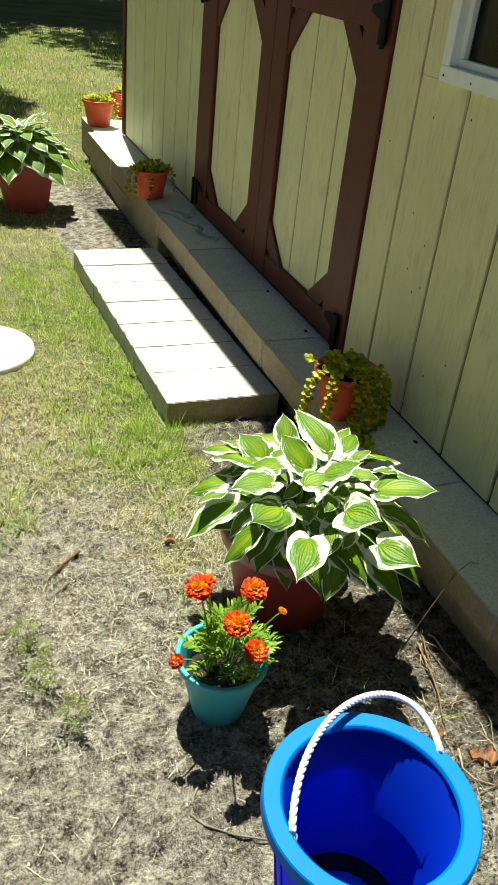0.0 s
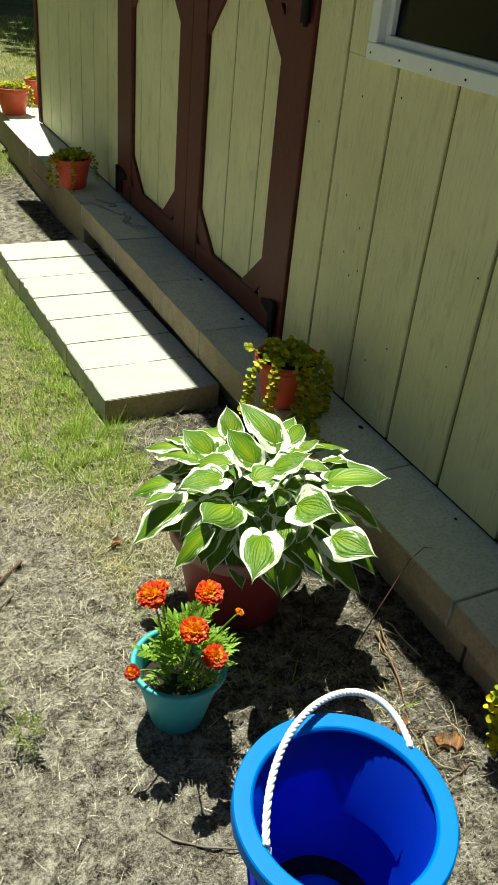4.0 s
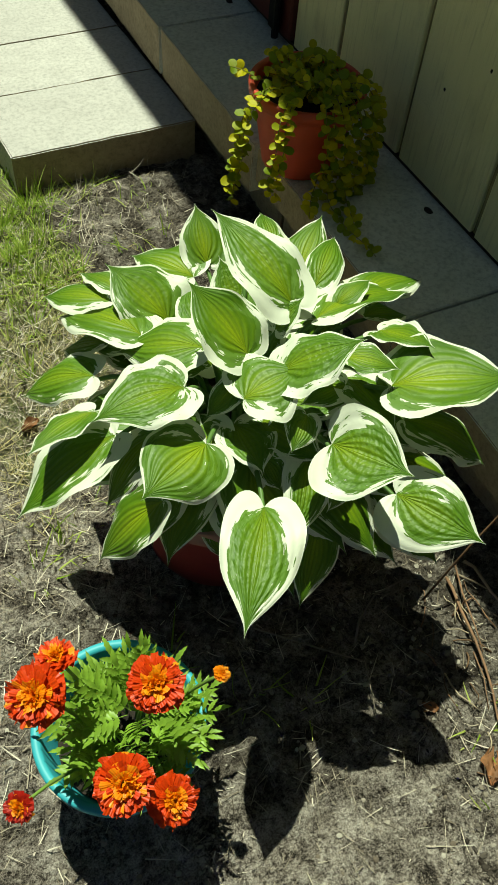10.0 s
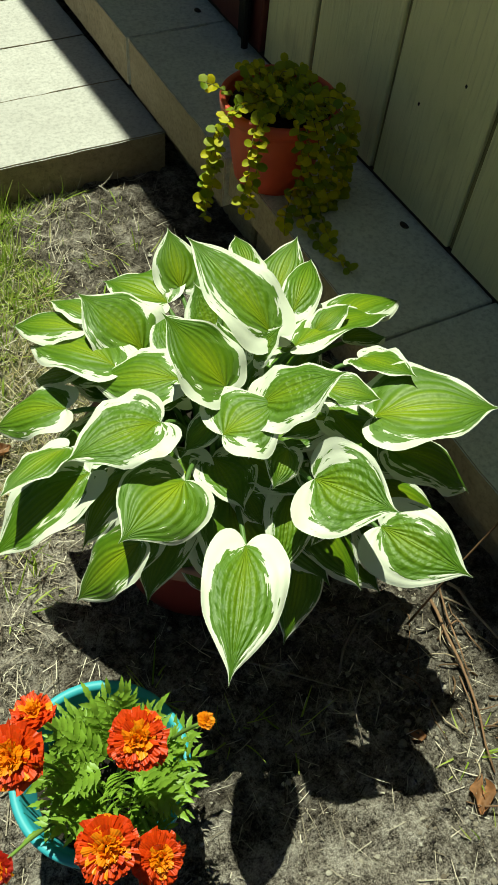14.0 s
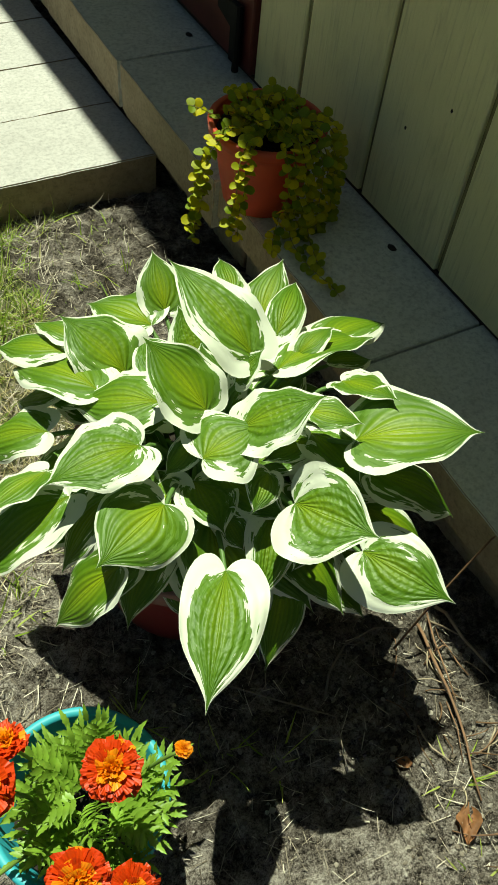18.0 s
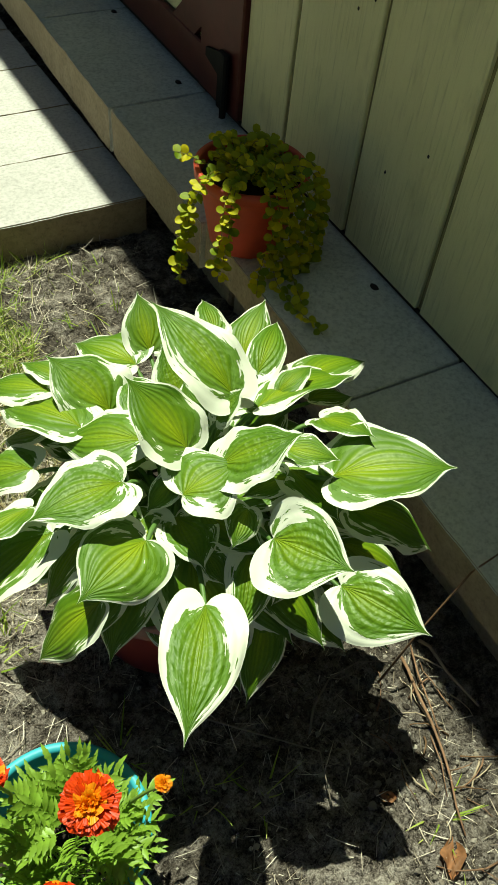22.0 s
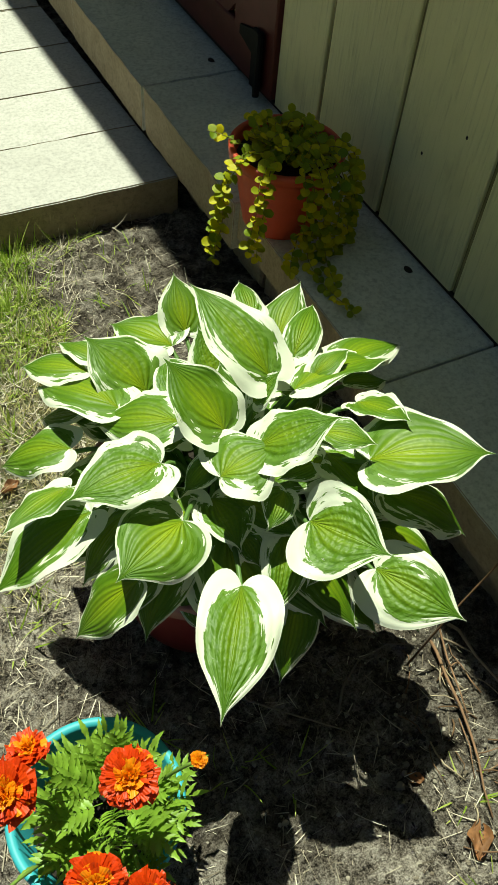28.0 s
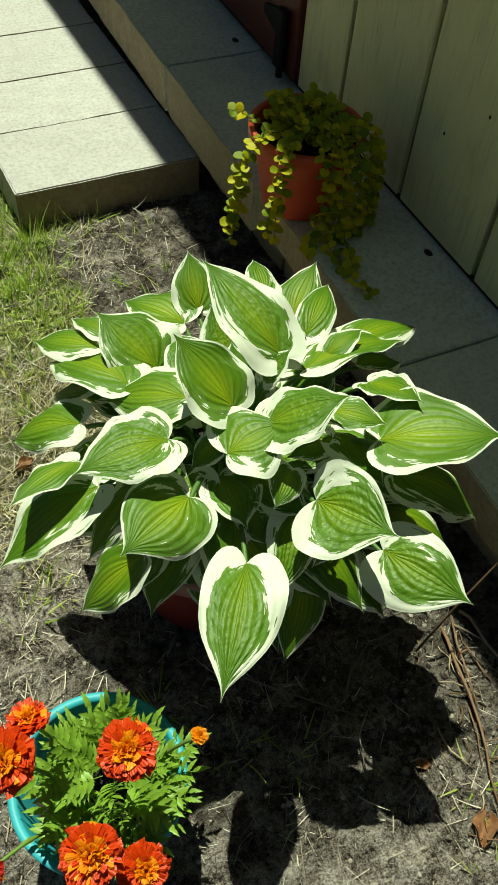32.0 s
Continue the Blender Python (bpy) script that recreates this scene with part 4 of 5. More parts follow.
def flower(x, y, z, radius, tilt_to=(0, -0.2, 1), mats=(None, None), layers=6, root=(0.0, 0.0)):
    head = bloom_mesh(radius, mrng, [m for m in mats], layers)
    up = Vector(tilt_to).normalized()
    rot = up.to_track_quat("Z", "Y").to_matrix().to_4x4()
    p = Vector((x, y, z)) - ORIGIN
    child("flower_head", head, marigold, Matrix.Translation(p - up * radius * 0.5) @ rot)
    r = Vector((root[0], root[1], 0.118))
    pts = [r.lerp(p - up * radius * 0.5, i / 6) + Vector((0, 0, 0.02 * math.sin(math.pi * i / 6))) for i in range(7)]
    part("stem", tube(bmesh.new(), pts, 0.0021, 6, 0.8), STEM, marigold, smooth=True)
    cal = bmesh.new()
    lathe(cal, [(0.0018, -radius * 0.9), (radius * 0.30, -radius * 0.35), (radius * 0.34, 0.0), (radius * 0.38, radius * 0.12), (0, radius * 0.1)], 10)
    c = part("calyx", cal, STEM, marigold, smooth=True)
    c.matrix_basis = Matrix.Translation(p - up * radius * 0.55) @ rot


flower(0.454, 0.960, 0.352, 0.0190, (-0.05, -0.25, 1), (PETAL, PETAL_IN), 7, (0.01, -0.01))
flower(0.404, 0.902, 0.336, 0.0195, (-0.05, -0.35, 1), (PETAL, PETAL_IN), 7, (0.0, -0.02))
flower(0.439, 0.887, 0.278, 0.0172, (0.1, -0.45, 1), (PETAL, PETAL_IN), 7, (0.02, -0.03))
flower(0.362, 0.993, 0.346, 0.0200, (-0.3, -0.2, 1), (PETAL, PETAL_IN), 7, (-0.02, 0.0))
flower(0.388, 1.025, 0.332, 0.0145, (0.0, 0.35, 1), (PETAL, PETAL_IN), 5, (-0.01, 0.02))
flower(0.317, 0.951, 0.220, 0.0115, (-0.4, -0.4, 1), (PETAL_DARK, PETAL_IN), 4, (-0.03, -0.02))
flower(0.522, 0.971, 0.272, 0.0070, (0.5, -0.2, 1), (PETAL_IN, PETAL_IN), 3, (0.03, -0.01))
feathers = [feather_mesh(ln, mrng, pr) for ln, pr in ((0.064, 6), (0.054, 5), (0.072, 6), (0.048, 5))]
for i in range(10):
    a = 2.4 * i
    r = Vector((0.02 * math.cos(a), 0.02 * math.sin(a), 0.115))
    e = Vector((0.055 * math.cos(a + 0.3), 0.055 * math.sin(a + 0.3) - 0.008, mrng.uniform(0.17, 0.22)))
    part("stem", tube(bmesh.new(), [r.lerp(e, k / 5) + Vector((0, 0, 0.012 * math.sin(math.pi * k / 5))) for k in range(6)], 0.0019, 5, 0.6), STEM, marigold, smooth=True)
for i in range(120):
    a = i * 2.39996
    q = (i + 0.5) / 120
    rad = 0.043 * math.sqrt(q) * mrng.uniform(0.85, 1.05)
    z = 0.272 - 0.085 * q * mrng.uniform(0.4, 1.25) - 0.06 * mrng.random()
    yaw = a + mrng.uniform(-0.5, 0.5)
    pitch = mrng.uniform(-1.1, -0.3)
    m = Matrix.Translation((rad * math.cos(a) + 0.012, rad * math.sin(a) - 0.024, z - 0.02)) @ Euler((mrng.uniform(-0.4, 0.4), pitch, yaw)).to_matrix().to_4x4() @ Matrix.Scale(mrng.uniform(0.5, 0.82), 4)
    child("leaf", feathers[i % 4], marigold, m)


# ---- creeping jenny ----
def creeper_material():
    n = Nodes("golden_creeper_leaf")
    isl = n.island()
    isl = n.math("FRACT", n.math("ADD", isl, n.random()))
    col = n.ramp(isl, (0.0, (0.17, 0.26, 0.010)), (0.5, (0.42, 0.43, 0.012)), (1.0, (0.74, 0.63, 0.015)))
    n.bump(n.noise(n.coord(), 220.0, 2.0), 0.2, 0.0006)
    return n.done(col, 0.55, 0, 0.35, 0.3)


CREEPER = creeper_material()
CREEPER_STEM = plain("creeper_stem", (0.22, 0.20, 0.05), 0.6, 0.2, 60, 0.1)


def round_leaf_mesh(bend, seed):
    """A small round leaf of unit radius, along x, facing z."""
    rng = random.Random(seed)
    sh = Sheets()
    grid = []
    for g in range(6):
        u = g / 5
        w = math.sin(math.pi * (0.08 + 0.86 * u)) ** 0.55
        grid.append([Vector((2 * u, (h / 2 - 1) * w, bend * (h / 2 - 1) ** 2 * w - 0.3 * (u - 0.5) ** 2 + rng.uniform(-0.04, 0.04))) for h in range(5)])
    sh.sheet(grid)
    return sh.mesh("leaf", [CREEPER])


ROUND = [round_leaf_mesh(bd, sd) for bd, sd in ((0.28, 1), (0.12, 2), (0.4, 3), (-0.1, 4))]


def trailing_stem(parent, points, rng, size=0.0073, gap=0.0095):
    """A thin stem through the points; returns the poses of its pairs of round leaves."""
    pts = [Vector(p) for p in points]
    fine = []
    for i in range(len(pts) - 1):
        p0, p1, p2, p3 = pts[max(0, i - 1)], pts[i], pts[i + 1], pts[min(len(pts) - 1, i + 2)]
        for k in range(8):
            t = k / 8
            fine.append(0.5 * ((2 * p1) + (p2 - p0) * t + (2 * p0 - 5 * p1 + 4 * p2 - p3) * t * t + (3 * p1 - p0 - 3 * p2 + p3) * t ** 3))
    fine.append(pts[-1])
    poses = []
    run, nxt, flip = 0.0, 0.004, rng.uniform(0, 6)
    for a, b in zip(fine, fine[1:]):
        run += (b - a).length
        if run < nxt:
            continue
        nxt = run + gap * rng.uniform(0.75, 1.25)
        d = (b - a).normalized()
        flip += 1.3
        ref = Vector((math.cos(flip), math.sin(flip), 0.35))
        sd = (ref - d * ref.dot(d)).normalized()
        for sg in (-1, 1):
            ld = (sd * sg + d * 0.25 + Vector((0, 0, rng.uniform(-0.25, 0.25)))).normalized()
            nn = Vector((rng.uniform(-0.4, 0.4), rng.uniform(-0.8, 0.1), 1.0))
            nn = (nn - ld * nn.dot(ld)).normalized()
            m = Matrix((ld, nn.cross(ld), nn)).transposed().to_4x4()
            poses.append(Matrix.Translation(a) @ m @ Matrix.Scale(size * rng.uniform(0.7, 1.15), 4))
    part("stem", tube(bmesh.new(), fine[::2] + [fine[-1]], 0.0009, 4, 0.6), CREEPER_STEM, parent)
    return poses


def dress(top, poses, single=300):
    """Hangs leaves on a plant: the first as parts, the rest joined."""
    for i, m in enumerate(poses[:single]):
        child("leaf", ROUND[i % 4], top, m)
    rest = poses[single:]
    if rest:
        v, f = [], []
        for i, m in enumerate(rest):
            me = ROUND[i % 4]
            o = len(v)
            v += [tuple(m @ q.co) for q in me.vertices]
            f += [[o + k for k in p.vertices] for p in me.polygons]
        me = bpy.data.meshes.new("foliage")
        me.from_pydata(v, [], f)
        me.materials.append(CREEPER)
        me.shade_smooth()
        tagged(child("foliage", me, top), kind="stuff")


def creeper(at, label, seed, hangs, mound=26, height=0.135, r1=0.086, size=0.0073, name="creeper_pot", mat=None, group="creeping jenny pots", single=300):
    """A fluted pot with a mound of creeper and hanging stems: (angle, length, swing)."""
    top = pot(name, at, r1 * 0.70, r1, height, mat or TERRA, 0.016, 26, label=label, soil=0.86)
    tagged(top, group=group)
    rng = random.Random(seed)
    rim = r1 - 0.006
    crown, hanging = [], []
    for i in range(mound):
        a = 2 * math.pi * i / mound + rng.uniform(-0.2, 0.2)
        r0 = rng.uniform(0.0, 0.6) * rim
        r2 = rng.uniform(0.35, 0.95) * rim
        pts = [(r0 * math.cos(a + 0.8), r0 * math.sin(a + 0.8), height * 0.86)]
        pts.append(((r0 + r2) / 2 * math.cos(a + 0.4), (r0 + r2) / 2 * math.sin(a + 0.4), height + rng.uniform(0.008, 0.032)))
        pts.append((r2 * math.cos(a), r2 * math.sin(a), height + rng.uniform(0.002, 0.026)))
        crown += trailing_stem(top, pts, rng, size)
    for a, ln, out, sway in hangs:
        d = Vector((math.cos(a), math.sin(a), 0))
        t = Vector((-d.y, d.x, 0))
        pts = [d * rim * 0.5 + Vector((0, 0, height)), d * rim * 1.0 + Vector((0, 0, height + 0.015)), d * (rim + out * 0.7 + 0.012) + Vector((0, 0, height - 0.01))]
        n = max(2, int(ln / 0.03))
        for k in range(1, n + 1):
            s = k / n
            pts.append(d * (rim + 0.014 + out * (0.7 + 0.5 * s)) + t * (sway * s + 0.004 * math.sin(s * 9 + a)) + Vector((0, 0, height - 0.01 - ln * s)))
        hanging += trailing_stem(top, pts, rng, size)
    dress(top, hanging + crown, single)
    return top


jenny = creeper((1.012, 1.730, 0.205), "orange fluted pot of trailing golden creeping jenny on the ledge", 3,
                [(3.36, 0.13, 0.040, 0.0), (3.46, 0.145, 0.046, 0.0), (3.86, 0.11, 0.036, 0.0), (3.94, 0.115, 0.032, 0.0),
                 (4.50, 0.105, 0.012, 0.01), (4.62, 0.13, 0.016, 0.01), (4.75, 0.135, 0.022, 0.01), (4.88, 0.135, 0.02, 0.0), (5.02, 0.135, 0.026, 0.0), (5.16, 0.13, 0.022, 0.0), (5.32, 0.135, 0.026, 0.0), (5.55, 0.13, 0.024, 0.0), (5.8, 0.125, 0.022, 0.0)], 30)
for trail in ([(-0.005, -0.095, 0.05), (-0.015, -0.125, 0.012), (-0.018, -0.19, 0.008), (-0.010, -0.235, 0.008), (-0.010, -0.262, 0.008)], [(-0.02, -0.095, 0.04), (-0.04, -0.115, 0.010), (-0.058, -0.145, 0.006)],
              [(0.02, -0.095, 0.05), (0.01, -0.14, 0.012), (0.0, -0.18, 0.008), (-0.012, -0.2, 0.008)]):
    dress(jenny, trailing_stem(jenny, trail, random.Random(18)))
dress(jenny, trailing_stem(jenny, [(-0.07, 0.02, 0.14), (-0.1, 0.026, 0.158), (-0.122, 0.032, 0.166)], random.Random(8), 0.006, 0.008))
creeper((0.992, 3.83, 0.205), "orange pot of creeping jenny at the half-lit ledge edge", 6, [(3.0, 0.09, 0.01, 0), (3.3, 0.12, 0.012, 0), (3.7, 0.11, 0.01, 0), (4.5, 0.13, 0.006, 0), (5.9, 0.09, 0.02, 0), (0.2, 0.08, 0.02, 0)], 24)
creeper((1.065, 5.46, 0.198), "sunlit orange pot of golden creeper at the shed's corner", 7, [(3.2, 0.07, 0.01, 0), (5.4, 0.10, 0.01, 0), (5.8, 0.13, 0.012, 0)], 24, 0.155, 0.098)
creeper((1.30, 5.78, 0.20), "orange pot of bright green creeper behind the shed's corner", 8, [(3.6, 0.05, 0.01, 0), (4.4, 0.05, 0.01, 0)], 30, 0.15, 0.09)
creeper((1.055, 0.655, 0.205), "orange pot of golden creeper trailing over the ledge's edge", 9,
        [(2.2, 0.13, 0.02, 0.0), (2.45, 0.20, 0.025, 0.0), (2.62, 0.26, 0.03, 0.01), (2.8, 0.29, 0.03, 0.0), (2.95, 0.30, 0.03, 0.0), (3.1, 0.28, 0.025, 0.0), (3.3, 0.25, 0.02, 0.0), (2.7, 0.22, 0.045, 0.0)], 26)


# ---- far planters ----
def planter():
    top = empty("square_planter", (0.465, 4.36, 0.0))
    tagged(top, "square red plastic planter of shaded variegated hosta on the lawn", "planter")
    bm = bmesh.new()
    rings = []
    for hw, z in ((0.10, 0.0), (0.105, 0.006), (0.137, 0.20), (0.143, 0.20), (0.147, 0.255), (0.139, 0.255), (0.132, 0.2), (0.125, 0.19)):
        ring = []
        for i in range(32):
            a = 2 * math.pi * (i + 0.5) / 32
            k = 1 / max(abs(math.cos(a)), abs(math.sin(a))) ** 0.82
            ring.append(bm.verts.new((hw * k * math.cos(a), hw * k * math.sin(a), z)))
        rings.append(ring)
    for p, q in zip(rings, rings[1:]):
        for i in range(32):
            j = (i + 1) % 32
            bm.faces.new((p[i], p[j], q[j], q[i]))
    bm.faces.new(rings[0][::-1])
    bm.faces.new(rings[-1])
    bmesh.ops.recalc_face_normals(bm, faces=bm.faces)
    part("pot", bm, RED_POT, top, smooth=False)
    rng = random.Random(77)
    for i in range(46):
        a = i * 2.39996
        q = (i + 0.5) / 46
        up = 1 - q
        base = Vector((math.cos(a) * (0.03 + 0.09 * q), math.sin(a) * (0.03 + 0.09 * q), 0.30 + 0.11 * up + rng.uniform(-0.02, 0.02)))
        r = 0.10 + 0.18 * q
        tip = Vector((math.cos(a + 0.2) * r * 1.05, math.sin(a + 0.2) * r, base.z + 0.04 * up - 0.10 * q))
        d = tip - base
        me = leaf_mesh(base, tip + d.normalized() * 0.04, max(0.07, d.length * 0.8), Vector((math.cos(a), math.sin(a), 0)), rng)
        child("leaf", me, top)
        part("stalk", tube(bmesh.new(), [Vector((base.x * 0.2, base.y * 0.2, 0.19)), base * 0.5 + Vector((0, 0, 0.13)), base], 0.003, 5, 0.7), STALK, top)
    tag = bmesh.new()
    box(tag, (0.0, -0.118, 0.012), (0.03, -0.112, 0.03), 0.002)
    part("foot_tab", tag, RED_POT, top)


planter()
BLUE_POT = plain("dark_teal_pot", (0.01, 0.09, 0.15), 0.4, 0.1, 20, 0.05)
far_pot = pot("blue_flower_pot", (0.19, 4.66, 0.0), 0.10, 0.14, 0.22, BLUE_POT, 0.02, label="dark teal pot with a marigold standing on the lawn", soil=0.85)
child("flower_head", bloom_mesh(0.022, random.Random(2), [PETAL, PETAL_IN], 5), far_pot, Matrix.Translation((0.07, -0.02, 0.36)))
part("stem", tube(bmesh.new(), [(0.02, 0, 0.18), (0.05, -0.01, 0.28), (0.07, -0.02, 0.365)], 0.002, 5), STEM, far_pot)
for i in range(16):
    a = i * 2.4
    child("leaf", feathers[i % 4], far_pot, Matrix.Translation((0.05 * math.cos(a), 0.05 * math.sin(a), 0.20 + 0.006 * i)) @ Euler((0, -0.4, a)).to_matrix().to_4x4())


def stone_disc():
    bm = lathe(bmesh.new(), [(0, 0.026), (0.15, 0.026), (0.19, 0.024), (0.198, 0.020), (0.2, 0.008), (0.196, -0.01), (0, -0.01)], 64)
    ob = mesh_object("round_stepping_stone", bm, DISC, True)
    ob.location = (0.09, 2.675, 0.0)
    tagged(ob, "round white stepping stone set in the lawn", "stepping stone")


stone_disc()


# ---- small things on wall, ledge and soil ----
for ny, nz in ((1.795, 0.975), (1.64, 1.0), (1.80, 0.74), (1.72, 0.68), (1.775, 0.6), (1.70, 0.575), (1.735, 0.55), (1.52, 0.44), (1.60, 0.37), (1.27, 0.72), (1.98, 0.88), (1.30, 0.5)):
    nail = bmesh.new()
    bmesh.ops.create_icosphere(nail, subdivisions=1, radius=0.0026, matrix=Matrix.Translation((WALL_X - 0.0002, ny, nz)) @ Matrix.Diagonal((0.35, 1, 1.25, 1)))
    tagged(mesh_object("nail_head", nail, BLACK_IRON), "dark rusted nail head in the siding", "nail", group="nails in the siding")

STEEL = plain("dull_steel", (0.55, 0.56, 0.56), 0.45, 0.2, 60, 0.1, metal=0.9)


def hook_and_chain():
    top = empty("hook_and_chain", (1.06, 3.45, 0.205))
    tagged(top, "dull steel rod hook with a short chain on the ledge", "hook")
    o = top.location
    part("rod", tube(bmesh.new(), [Vector(p) - o for p in ((0.965, 3.60, 0.212), (1.01, 3.55, 0.211), (1.04, 3.47, 0.211), (1.08, 3.37, 0.211), (1.092, 3.365, 0.216), (1.095, 3.385, 0.218))], 0.0035, 8), STEEL, top, smooth=True)
    part("rod", tube(bmesh.new(), [Vector(p) - o for p in ((1.035, 3.60, 0.212), (1.075, 3.55, 0.212), (1.10, 3.50, 0.212), (1.09, 3.475, 0.213), (1.06, 3.49, 0.213))], 0.003, 8), STEEL, top, smooth=True)
    for i in range(8):
        a = i * 0.8
        c = Vector((1.075 + 0.02 * math.cos(a) + 0.004 * i, 3.34 - 0.02 * i + 0.012 * math.sin(a), 0.2095)) - o
        ring = bmesh.new()
        tube(ring, [c + Vector((0.012 * math.cos(q / 12 * 6.2832), 0.017 * math.sin(q / 12 * 6.2832), 0.002 * math.sin(q * 2 + i))) for q in range(13)], 0.0022, 6)
        part("chain_link", ring, STEEL, top, smooth=True)


hook_and_chain()
STRAW = Nodes("dry_straw")
STRAW = STRAW.done(STRAW.ramp(STRAW.island(), (0.0, (0.045, 0.032, 0.022)), (0.35, (0.22, 0.18, 0.135)), (0.7, (0.50, 0.43, 0.345)), (1.0, (0.80, 0.73, 0.62))), 0.7, 0, 0.25)
TWIG = plain("brown_twig", (0.16, 0.09, 0.045), 0.8, 0.3, 90, 0.4)
RED_TWIG = plain("reddish_twig", (0.25, 0.14, 0.08), 0.8, 0.3, 90, 0.4)
PALE_TWIG = plain("pale_twig", (0.46, 0.37, 0.26), 0.8, 0.25, 90, 0.4)
GREY_TWIG = plain("grey_twig", (0.25, 0.21, 0.17), 0.8, 0.3, 90, 0.4)
DRY = plain("brown_dry_leaf", (0.30, 0.135, 0.055), 0.7, 0.4, 60, 0.5, trans=0.15)


def twig(points, r, mat, label):
    ob = mesh_object("twig", tube(bmesh.new(), [Vector((x, y, gz(x, y) + z)) for x, y, z in points], r, 6, 0.5), mat, True)
    return tagged(ob, label, "twig", group="fallen twigs")


twig([(0.352, 0.86, 0.003), (0.325, 0.83, 0.004), (0.310, 0.795, 0.004), (0.325, 0.765, 0.004), (0.37, 0.735, 0.004), (0.43, 0.707, 0.004)], 0.0032, GREY_TWIG, "grey curved twig on the sandy soil")
twig([(0.912, 1.052, 0.010), (0.907, 1.033, 0.012), (0.898, 1.001, 0.012), (0.892, 0.960, 0.012), (0.884, 0.923, 0.010), (0.872, 0.893, 0.010), (0.859, 0.863, 0.008), (0.849, 0.831, 0.004)], 0.0025, RED_TWIG, "reddish brown rooty twig on the soil beside the ledge")
twig([(0.930, 1.060, 0.014), (0.914, 1.020, 0.014), (0.902, 0.972, 0.014), (0.892, 0.940, 0.008)], 0.0016, RED_TWIG, "reddish brown twig on the soil beside the ledge")
twig([(0.945, 1.060, 0.012), (0.950, 1.045, 0.014), (0.952, 1.005, 0.014), (0.960, 0.970, 0.012), (0.965, 0.950, 0.006)], 0.0026, PALE_TWIG, "pale straight twig on the soil")
twig([(0.925, 1.052, 0.006), (0.940, 1.030, 0.010), (0.951, 1.012, 0.012)], 0.0018, PALE_TWIG, "pale straight twig on the soil")
twig([(0.842, 0.775, 0.018), (0.832, 0.752, 0.012), (0.826, 0.735, 0.008), (0.842, 0.715, 0.006), (0.872, 0.692, 0.003)], 0.0026, PALE_TWIG, "pale bent twig on the soil")
scrap_rng = random.Random(44)
for i in range(46):
    x, y, a = scrap_rng.uniform(0.83, 0.95), scrap_rng.uniform(0.68, 1.02), scrap_rng.uniform(0, 6.283)
    ln, bend, lift = scrap_rng.uniform(0.025, 0.085), scrap_rng.uniform(-1.2, 1.2), scrap_rng.uniform(0.002, 0.014)
    run = []
    for k in range(5):
        run.append((min(0.953, x), y, 0.002 + lift * math.sin(math.pi * k / 4)))
        x, y, a = x + ln / 4 * math.cos(a), y + ln / 4 * math.sin(a), a + bend / 4
    twig(run, scrap_rng.uniform(0.0007, 0.0016), (RED_TWIG, PALE_TWIG, TWIG)[i % 3], ("thin reddish twig scrap on dark soil", "thin pale dead stalk on dark soil", "thin brown twig scrap on dark soil")[i % 3])
twig([(0.746, 1.02, 0.004), (0.766, 1.045, 0.012), (0.80, 1.065, 0.02), (0.85, 1.07, 0.015), (0.905, 1.05, 0.004)], 0.0018, GREY_TWIG, "thin bent stalk in the hosta's shade")
twig([(0.86, 1.035, 0.01), (0.91, 1.045, 0.10), (0.96, 1.05, 0.19), (0.985, 1.045, 0.225), (0.995, 1.03, 0.235)], 0.0017, TWIG, "thin dead stalk leaning on the ledge")
twig([(0.60, 1.13, 0.004), (0.68, 1.05, 0.02), (0.74, 0.99, 0.02), (0.72, 0.92, 0.004)], 0.0016, GREY_TWIG, "thin bent stalk in the hosta's shade")
twig([(0.245, 1.53, 0.006), (0.20, 1.49, 0.009), (0.153, 1.44, 0.004)], 0.0040, TWIG, "short brown twig on the soil")
twig([(0.205, 1.432, 0.004), (0.18, 1.412, 0.006), (0.155, 1.392, 0.003)], 0.0038, GREY_TWIG, "short grey twig on the soil")


def dry_leaf(x, y, size, yaw, seed):
    rng = random.Random(seed)
    sh = Sheets()
    grid = []
    for g in range(9):
        u = g / 8
        w = size * 0.30 * math.sin(math.pi * (0.03 + 0.95 * u)) ** 1.0 * (1 + 0.12 * math.sin(g * 1.6 + seed))
        row = []
        for h in range(7):
            v = h / 3 - 1
            row.append(Vector((size * (u - 0.5), v * w, size * (0.10 + 0.22 * v * v * math.sin(u * 3.1) + 0.13 * math.sin(u * 8 + v * 5 + seed)))))
        grid.append(row)
    sh.sheet(grid)
    ob = new("fallen_leaf", sh.mesh("fallen_leaf", [DRY]))
    ob.matrix_basis = Matrix.Translation((x, y, gz(x, y) + 0.001)) @ Euler((rng.uniform(-0.2, 0.2), rng.uniform(-0.2, 0.2), yaw)).to_matrix().to_4x4()
    tagged(ob, "curled brown dry leaf on the soil", "leaf", group="dry leaves")


dry_leaf(0.820, 0.818, 0.046, 0.9, 1)
dry_leaf(0.872, 0.755, 0.042, 2.0, 2)
dry_leaf(0.90, 0.745, 0.045, 1.0, 3)
dry_leaf(0.47, 1.52, 0.03, 0.2, 4)
dry_leaf(0.79, 0.91, 0.025, 2.6, 5)


